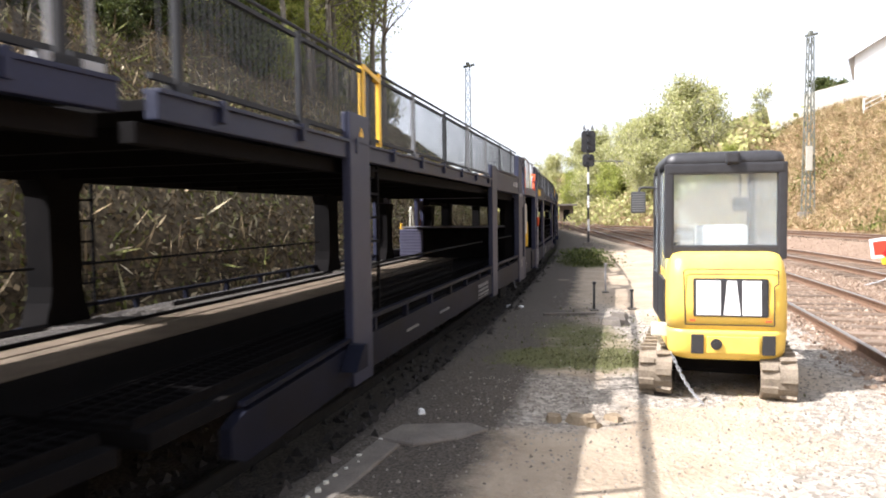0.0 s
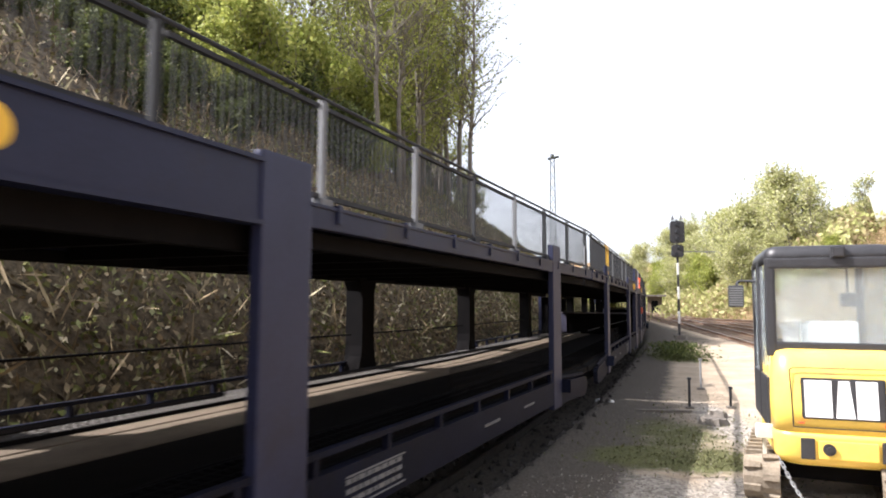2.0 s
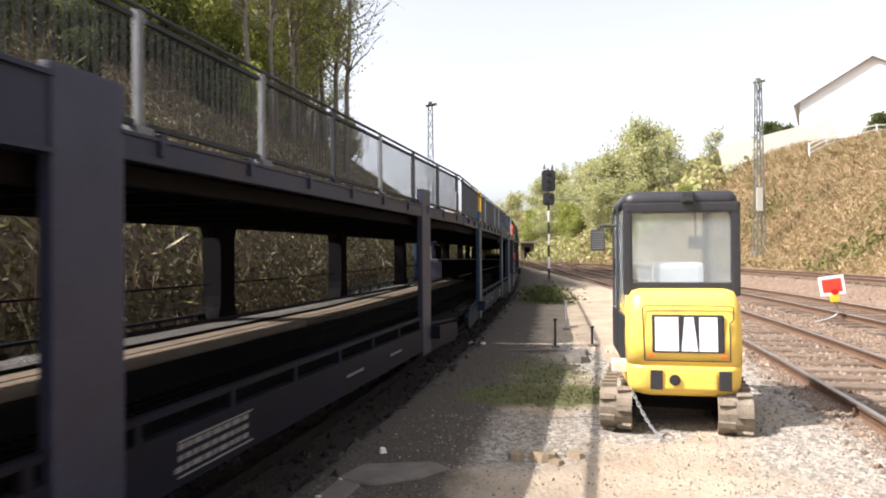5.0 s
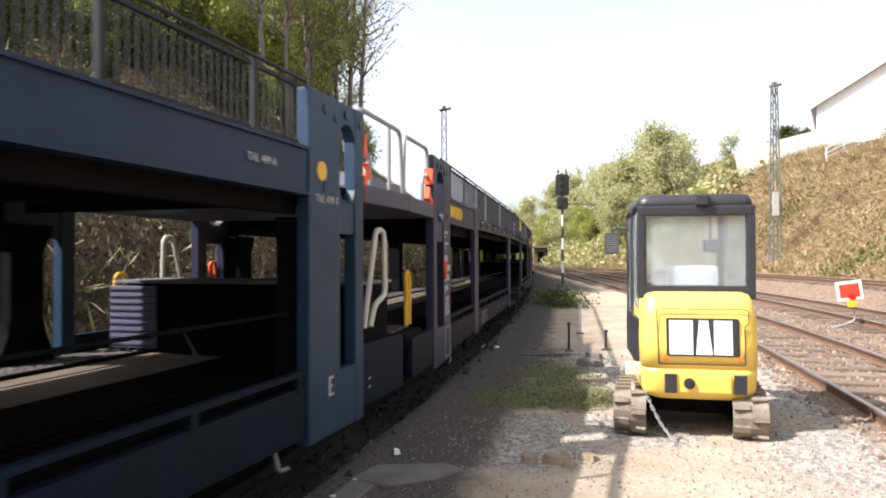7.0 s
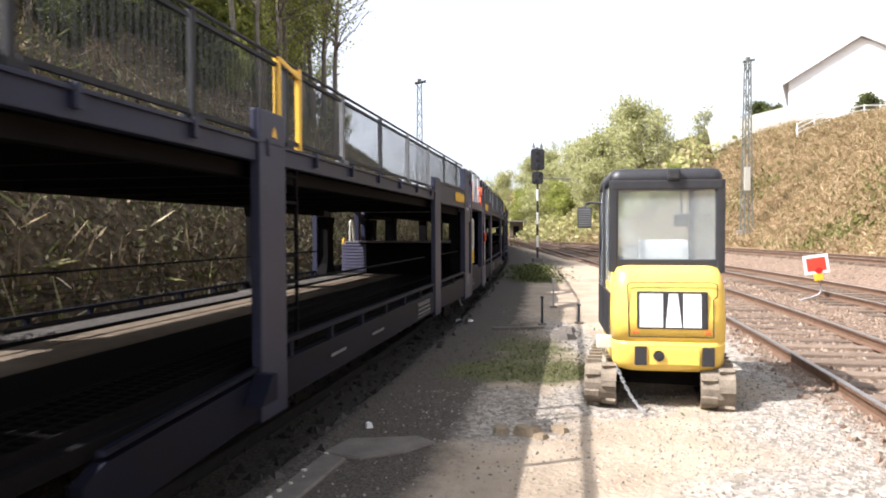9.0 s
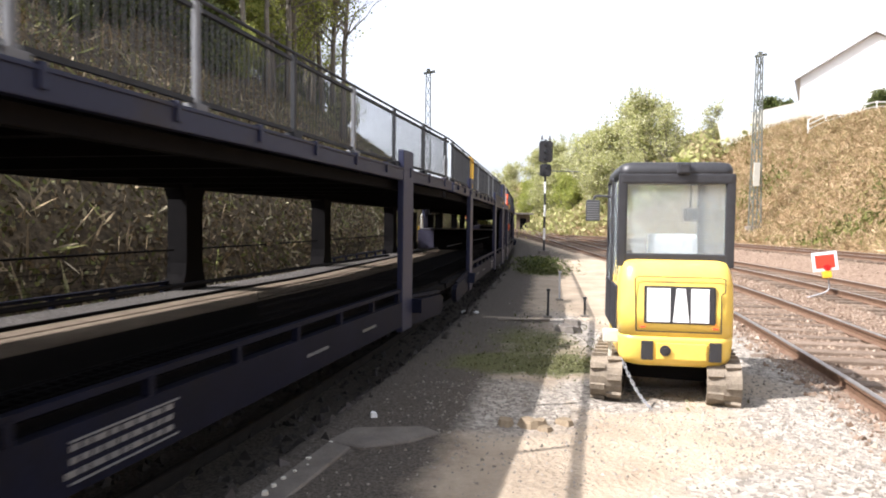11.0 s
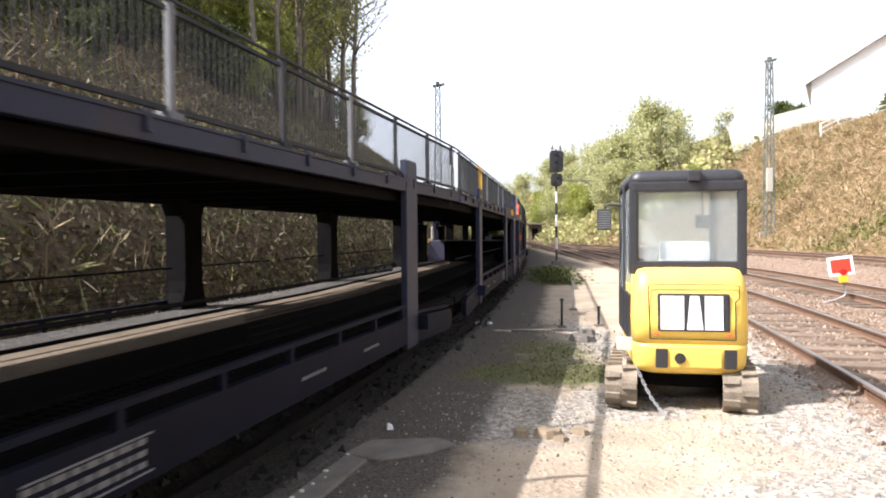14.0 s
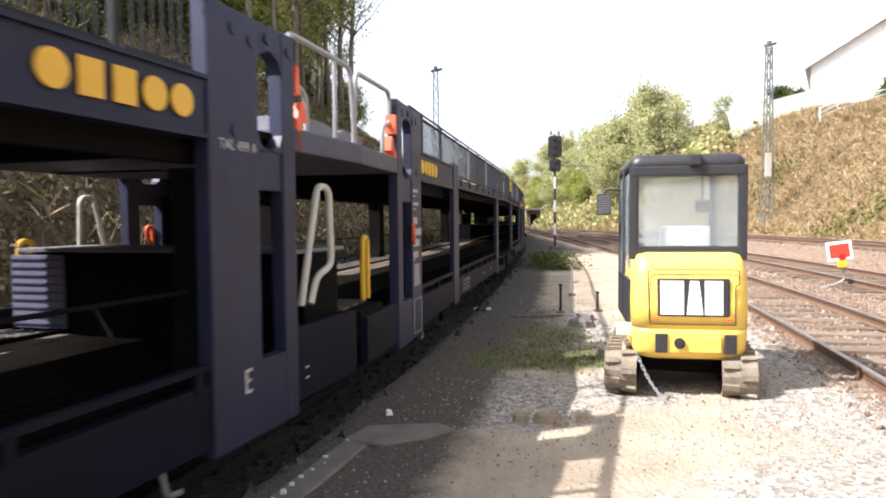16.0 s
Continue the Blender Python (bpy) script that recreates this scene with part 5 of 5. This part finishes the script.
        bm = bmesh.new()
        f, g = y - s * 0.012, y - s * 0.008
        for i in range(5):
            x0 = (13.62 if raised else 13.48) + i * 0.27
            za, zb = 2.88, 3.11
            f0, f1 = min(f, y + 0.004 * s), max(f, y + 0.004 * s)
            if i in (0, 3, 4):
                disc(bm, (x0 + 0.115, (za + zb) / 2), 0.115, f0, f1, 18)
            else:
                box(bm, (x0 + 0.02, f0, za), (x0 + 0.21, f1, zb), 0.0)
        wpart("logo", bm, M_YELLOW, beam, "yellow painted maker's mark")
        if raised:
            writing("TAL 499 A", 14.05, 2.92, 0.20, y, s, beam, "type_code")
            writing("TAL 499 A", 14.05, 2.96, 0.10, y, s, beam, "small_code")
            bm = bmesh.new()
            f0, f1 = sorted((y - 0.002 * s, y + 0.005 * s))
            disc(bm, (15.36, 3.02), 0.10, f0, f1, 18)
            wpart("emblem", bm, M_YELLOW, portal, "round orange-yellow painted emblem")
        bm = bmesh.new()
        box(bm, (0.05, y0 + 0.03, 2.80), (11.15, y1 - 0.01, 2.98), 0.012)
        box(bm, (0.05, y0, 2.965), (11.15, y1 + 0.005, 2.995), 0.006)
        for i in range(9):
            x = 0.7 + i * 1.25
            box(bm, (x, y0 - 0.015, 2.86), (x + 0.06, y1 + 0.015, 3.02), 0.01)
        wpart("deck_edge", bm, M_WAGON, w)
        # pillars
        for a, b in ((11.12, 11.72), (3.05, 3.62)):
            bm = bmesh.new()
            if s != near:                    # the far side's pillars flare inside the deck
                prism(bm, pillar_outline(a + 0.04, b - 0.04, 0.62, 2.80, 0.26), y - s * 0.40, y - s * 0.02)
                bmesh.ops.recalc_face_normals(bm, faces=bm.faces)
                # black stands in for the shade on their inner faces
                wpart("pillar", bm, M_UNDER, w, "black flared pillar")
                continue
            box(bm, (a, y1 - 0.10 if s > 0 else y0, 0.36), (b, y1 if s > 0 else y0 + 0.10, 3.29), 0.02)
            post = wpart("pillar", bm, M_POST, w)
            if raised and a < 4:
                bm = bmesh.new()
                f0, f1 = sorted((y + 0.002 * s, y + 0.008 * s))
                prism(bm, [(a + 0.25, 3.05), (a + 0.37, 3.05), (a + 0.31, 3.15)], f0, f1)
                bmesh.ops.recalc_face_normals(bm, faces=bm.faces)
                wpart("warning_sign", bm, M_YELLOW, post, "small yellow warning triangle")
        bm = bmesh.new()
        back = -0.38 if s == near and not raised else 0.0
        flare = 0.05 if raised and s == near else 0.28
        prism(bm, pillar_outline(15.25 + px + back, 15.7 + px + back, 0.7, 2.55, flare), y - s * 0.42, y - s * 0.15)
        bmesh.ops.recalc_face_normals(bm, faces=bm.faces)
        # blackened to deepen the shade behind the portal
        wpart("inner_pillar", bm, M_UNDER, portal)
        # sill with its slotted upper rail
        bm = bmesh.new()
        prism(bm, [(3.6, 0.45), (11.15, 0.45), (11.15, 0.88), (3.6, 0.84)], y0 + 0.03, y1 - 0.01)
        prism(bm, [(11.7, 0.45), (legs[0][0], 0.40), (legs[0][0], 0.90), (11.7, 0.88)], y0 + 0.03, y1 - 0.01)
        prism(bm, [(0.75, 0.40), (0.95, 0.31), (3.05, 0.40), (3.05, 0.80), (0.95, 0.70), (0.75, 0.62)], y0 + 0.03, y1 - 0.01)
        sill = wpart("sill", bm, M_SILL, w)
        bm = bmesh.new()
        for a, b in ((3.62, 11.12), (11.72, legs[0][0])):
            bar(bm, (a, y - 0.06 * s, 1.03), (b, y - 0.06 * s, 1.03), 0.07, 0.05)
            n = int((b - a) / 1.15)
            for i in range(n + 1):
                x = a + 0.15 + (b - a - 0.3) * i / n
                bar(bm, (x, y - 0.05 * s, 0.86), (x, y - 0.05 * s, 1.02), 0.07, 0.07)
        bar(bm, (0.95, y - 0.06 * s, 0.76), (3.05, y - 0.06 * s, 0.87), 0.06, 0.04)
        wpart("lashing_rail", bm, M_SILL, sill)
        bm = bmesh.new()
        f0, f1 = sorted((y - s * 0.012, y - s * 0.002))
        rnd = random.Random(9)
        for row in range(3):
            x = 9.55
            while x < 10.5:
                d = rnd.uniform(0.05, 0.14)
                box(bm, (x, f0, 0.56 + row * 0.08), (x + d, f1, 0.60 + row * 0.08))
                x += d + 0.03
        for a, b in (((9.48, 0.52), (10.55, 0.52)), ((9.48, 0.78), (10.55, 0.78))):
            bar(bm, (a[0], y - s * 0.004, a[1]), (b[0], y - s * 0.004, b[1]), 0.012, 0.012)
        tagged(wpart("lettering", bm, M_GREYTXT, sill), "grey stencilled lettering", kind="stuff")
        bm = bmesh.new()
        for x0 in (4.9, 6.6):
            x = x0
            while x < x0 + 0.55:
                d = rnd.uniform(0.04, 0.09)
                box(bm, (x, f0, 0.64), (x + d, f1, 0.675))
                x += d + 0.02
        tagged(wpart("lettering", bm, M_GREYTXT, sill), "grey stencilled lettering", kind="stuff")
        bm = bmesh.new()
        prism(bm, [(2.72, 0.60), (3.04, 0.60), (3.04, 0.84), (2.95, 0.84)], y1 - 0.02 if s > 0 else y0 - 0.16, y1 + 0.16 if s > 0 else y0 + 0.02)
        wpart("step", bm, M_SILL, w)
        bm = bmesh.new()
        tube(bm, rounded([(14.6, y - 0.1 * s, 0.45), (14.6, y - 0.04 * s, 0.22), (14.75, y - 0.04 * s, 0.2)], 0.05), 0.022)
        wpart("brake_lever", bm, M_GREYTXT, w, "grey brake lever")
        bm = bmesh.new()
        box(bm, (12.2, y0 + 0.03, 0.20), (12.9, y1 - 0.03, 0.445), 0.02)
        wpart("brake_box", bm, M_UNDER, w)
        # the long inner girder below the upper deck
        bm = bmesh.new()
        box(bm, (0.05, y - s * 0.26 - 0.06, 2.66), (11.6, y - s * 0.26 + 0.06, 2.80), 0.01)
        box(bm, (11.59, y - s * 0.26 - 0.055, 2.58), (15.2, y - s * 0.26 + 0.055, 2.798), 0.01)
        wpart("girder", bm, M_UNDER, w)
        # fence along the upper deck
        posts = [0.35, 2.1, 3.85, 5.6, 7.35, 9.1, 10.85, 12.6, 14.3]
        yf = y - s * 0.10
        for i, x in enumerate(posts):
            bm = bmesh.new()
            box(bm, (x - 0.032, yf - 0.025, 2.98), (x + 0.032, yf + 0.025, 3.88), 0.008)
            box(bm, (x - 0.09, yf - 0.06, 2.97), (x + 0.09, yf + 0.06, 3.06), 0.01)
            wpart("fence_post", bm, M_DULL if i in (3, 5, 6) else M_FENCE, w)
        ends = [0.0] + posts + [legs[0][0]]
        for a, b in zip(ends, ends[1:]):
            bm = bmesh.new()
            fence_panel(bm, a + 0.06, b - 0.06, yf, 3.26 if a > 12 else 3.08)
            tagged(wpart("fence_panel", bm, M_FENCE, w), kind="stuff")
        bm = bmesh.new()
        tube(bm, [(0.0, yf, 3.90), (15.2, yf, 3.90)], 0.018, 8)
        wpart("handrail", bm, M_FENCE, w)
        # end platform railing
        bm = bmesh.new()
        tube(bm, rounded([(17.92, yf, 3.0), (17.82, yf, 3.86), (legs[1][1] + 0.05, yf, 3.90), (legs[1][1] + 0.05, yf, 3.45), (legs[1][1] + 0.40, yf, 3.40), (legs[1][1] + 0.40, yf, 2.9)], 0.14), 0.03, 8)
        wpart("end_railing", bm, M_GALV, w)
        if raised:
            bm = bmesh.new()
            tube(bm, [(17.42, yf, 3.0), (17.42, yf, 3.85)], 0.025, 8)
            wpart("end_railing", bm, M_GALV, w)
        # lower side rail and net along the deck
        bm = bmesh.new()
        for a, b in ((0.4, 3.0), (3.7, 11.0), (11.8, 15.1)):
            tube(bm, [(a, yf - 0.12 * s, 1.60), (b, yf - 0.12 * s, 1.60)], 0.018, 6)
        wpart("side_rail", bm, M_UNDER, w)
        bm = bmesh.new()
        net_panel(bm, 3.7, 8.0, yf - 0.05 * s, 1.05, 1.45, 0.07)
        tagged(wpart("net", bm, M_UNDER, w), kind="stuff")
        # hoops at the end, opposite kinds on the two sides
        bm = bmesh.new()
        if s < 0:
            hoop(bm, (17.05, y - 0.12 * s, 1.30), (17.62, y - 0.12 * s, 1.32), 2.50, 0.036, 0.12)
            wpart("ladder_hoop", bm, M_CREAM, w, "off-white bent tube ladder hoop")
        else:
            hoop(bm, (16.97, y - 0.25 * s, 1.12), (17.17, y - 0.25 * s, 1.12), 1.92, 0.034)
            wpart("grab_hoop", bm, M_YELLOW, w, "yellow bent tube grab hoop")
        # buffers
        bm = bmesh.new()
        tube(bm, [(17.75, s * 1.12, 1.0), (18.0, s * 1.12, 1.0)], 0.13, 14)
        tube(bm, [(17.99, s * 1.12, 1.0), (18.03, s * 1.12, 1.0)], 0.28, 20)
        wpart("buffer", bm, M_UNDER, w)
        # legs under the end platform
        bm = bmesh.new()
        box(bm, (legs[1][1], y0 + 0.02, 0.42), (17.72, y1 - 0.02, 0.98 if not raised else 1.12), 0.02)
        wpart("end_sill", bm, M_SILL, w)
    # decks
    bm = bmesh.new()
    box(bm, (0.02, -HALF + 0.15, 0.70), (16.9, HALF - 0.15, 0.82), 0.01)
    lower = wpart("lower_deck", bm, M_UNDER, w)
    # near-side planks are black: the upper deck's shade is put into their colour
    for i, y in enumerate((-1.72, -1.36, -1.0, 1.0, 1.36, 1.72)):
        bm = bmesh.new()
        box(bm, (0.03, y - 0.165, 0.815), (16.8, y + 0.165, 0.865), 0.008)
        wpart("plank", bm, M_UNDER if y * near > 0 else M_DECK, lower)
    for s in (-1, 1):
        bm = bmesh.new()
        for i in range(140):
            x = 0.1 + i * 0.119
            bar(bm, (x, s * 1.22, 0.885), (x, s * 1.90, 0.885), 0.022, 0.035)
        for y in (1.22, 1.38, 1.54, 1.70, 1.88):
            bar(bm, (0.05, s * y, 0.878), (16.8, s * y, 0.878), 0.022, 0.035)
        # near grating black as well, standing in for shade
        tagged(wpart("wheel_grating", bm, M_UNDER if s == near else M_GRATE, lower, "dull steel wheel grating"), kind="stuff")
        bm = bmesh.new()
        bar(bm, (0.05, s * 1.18, 0.885), (16.8, s * 1.18, 0.885), 0.04, 0.05)
        wpart("wheel_guide", bm, M_UNDER, lower)
    # walkway split at the middle, its near half coloured as if shaded
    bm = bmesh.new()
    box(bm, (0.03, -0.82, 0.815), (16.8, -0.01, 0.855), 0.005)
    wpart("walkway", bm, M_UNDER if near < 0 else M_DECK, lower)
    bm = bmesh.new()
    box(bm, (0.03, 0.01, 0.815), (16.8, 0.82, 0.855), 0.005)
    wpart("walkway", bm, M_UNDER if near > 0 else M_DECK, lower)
    # upper deck's underside and ribs near-black, their shade deepened by colour
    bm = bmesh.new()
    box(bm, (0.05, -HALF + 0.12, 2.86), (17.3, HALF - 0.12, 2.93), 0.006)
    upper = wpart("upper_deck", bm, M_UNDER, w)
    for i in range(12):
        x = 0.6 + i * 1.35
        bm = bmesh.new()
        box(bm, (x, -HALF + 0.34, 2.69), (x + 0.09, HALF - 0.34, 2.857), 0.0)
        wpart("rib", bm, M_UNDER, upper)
    bm = bmesh.new()
    box(bm, (legs[1][1], -HALF, 2.78), (17.92, HALF, 3.0), 0.02)
    wpart("end_platform", bm, M_LILAC, w, "lilac-grey painted end platform")
    for s in (-1, 1):
        bm = bmesh.new()
        prism(bm, [(16.9, 3.03), (18.05, 3.03), (18.1, 3.10), (17.6, 3.22), (16.9, 3.22)], s * 1.35 - 0.5, s * 1.35 + 0.5)
        wpart("drive_plate", bm, M_PLATE, w, "pale metal drive-over plate")
    bm = bmesh.new()
    if raised:
        prism(bm, [(16.95, 0.75), (17.72, 0.75), (17.72, 1.78), (17.2, 1.80), (17.02, 1.72), (16.95, 1.5)], -HALF + 0.25, HALF - 0.25)
        bulkhead = wpart("bulkhead", bm, M_UNDER, w, "black end bulkhead")
        # pale plate only where sun falls on the lilac front; the rest stays shade-black
        bm = bmesh.new()
        box(bm, (16.88, HALF - 1.0, 0.90), (16.93, HALF - 0.24, 1.76), 0.008)
        wpart("ribbed_panel", bm, M_PANEL, bulkhead, "pale lilac ribbed plate for the bulkhead's sunlit part")
        for i in range(9):
            bm = bmesh.new()
            bar(bm, (16.872, HALF - 1.0, 0.95 + i * 0.095), (16.872, HALF - 0.24, 0.95 + i * 0.095), 0.012, 0.02)
            wpart("panel_rib", bm, M_LILAC, bulkhead)
        bm = bmesh.new()
        box(bm, (16.9, -HALF + 0.3, 1.795), (18.0, HALF - 0.3, 1.84), 0.01)
        wpart("bridge_plate", bm, M_PLATE, w, "pale metal bridge plate")
    else:
        box(bm, (16.76, -HALF + 0.1, 0.82), (17.75, HALF - 0.1, 1.06), 0.03)
        wpart("end_floor", bm, M_UNDER, w)
        for a in (16.85, 17.2, 17.55):
            bm = bmesh.new()
            box(bm, (a, -HALF + 0.3, 1.055), (a + 0.25, HALF - 0.3, 1.09), 0.008)
            wpart("plank", bm, M_DECK, w)
    bm = bmesh.new()
    wheelset(bm, 13.4)
    wpart("wheelset", bm, M_UNDER, w)
    if raised:
        bm = bmesh.new()
        wheelset(bm, 0.0)
        wpart("wheelset", bm, M_UNDER, w)
        # yellow gate and ladder beside the pillar next to the articulation
        for s in (-1, 1):
            y = s * (HALF - 0.1)
            bm = bmesh.new()
            for x in (3.66, 4.18):
                box(bm, (x - 0.034, y - 0.03, 3.0), (x + 0.034, y + 0.03, 3.90), 0.01)
            bar(bm, (3.66, y, 3.88), (4.18, y, 3.80), 0.07, 0.05)
            wpart("gate", bm, M_YELLOW, w, "yellow painted gate on the upper deck")
            bm = bmesh.new()
            for x in (3.78, 4.10):
                bar(bm, (x, y, 0.9), (x, y, 3.0), 0.035, 0.035, (1, 0, 0))
            for i in range(7):
                bar(bm, (3.78, y, 1.05 + i * 0.28), (4.10, y, 1.05 + i * 0.28), 0.03, 0.03)
            wpart("ladder", bm, M_UNDER, w, "black steel ladder")
    else:
        for s in (-1, 1):
            y = s * (HALF - 0.1)
            bm = bmesh.new()
            hoop(bm, (0.15, y, 3.05), (0.42, y, 3.05), 3.52, 0.014)
            box(bm, (0.1, y - 0.05, 2.985), (0.5, y + 0.05, 3.06), 0.01)
            wpart("joint_railing", bm, M_GALV, w)
    bm = bmesh.new()
    box(bm, (0.3, -0.45, 0.35), (17.0, 0.45, 0.68), 0.03)
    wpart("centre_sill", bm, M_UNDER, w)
    return w


HALVES = {-1: wagon_half(False), 1: wagon_half(True)}
UNITS = []
for n in range(-1, 9):
    for e in (-1, 1):
        ob = HALVES[e] if n == -1 else copy_thing(HALVES[e], Matrix())
        teal = (n, e) == (1, 1)
        for o in (ob, *ob.children_recursive):
            o.color = (0.8, 1.75, 1.45, 1) if teal else (1.0, 1.0, 1.0, 1) if (n + e) % 3 else (1.3, 1.25, 1.0, 1)
        if teal:
            tagged(ob, "teal-blue steel double-deck car carrier wagon with raised end")
        UNITS.append((ob, n, e))
for ob, n, e in UNITS:                   # three wagons carry a type code in place of the mark
    coded = (n, e) in ((-1, 1), (1, 1), (3, 1))
    for o in list(ob.children_recursive):
        if o.name.startswith(("logo", "small_code" if n < 0 else "type_code", "emblem" if n < 0 else "-") if coded else ("type_code", "small_code", "emblem")):
            bpy.data.objects.remove(o)


# ---- what moves ----
SPEED, LENGTH, START = 9.497, 28.15, 30.87


def unit_pose(s, e):
    """A wagon half whose articulation stands at s: its far pivot rides the curve 13.1 m on."""
    p, _ = on_arc(s, MID, RAIL_Z)
    q, _ = on_arc(s + e * 13.1, MID, RAIL_Z)
    return pose(p.x, p.y, p.z, 0, 0, math.degrees(math.atan2(q.y - p.y, q.x - p.x)))


SLACK = {-1: -0.2, 0: 0.03, 1: 0.1, 2: 0.17, 3: 0.05, 4: -0.01}      # play in the couplings


def motions():
    for ob, w, e in UNITS:
        walk(ob, [(t, unit_pose(START + SLACK.get(w, 0.0) + LENGTH * w - SPEED * t, e)) for t in (0, 1, 2, 3, 4, 5, 6, 7, 8, 9, 10, 11, 12, 13, 14, 15, 16)])


motions()
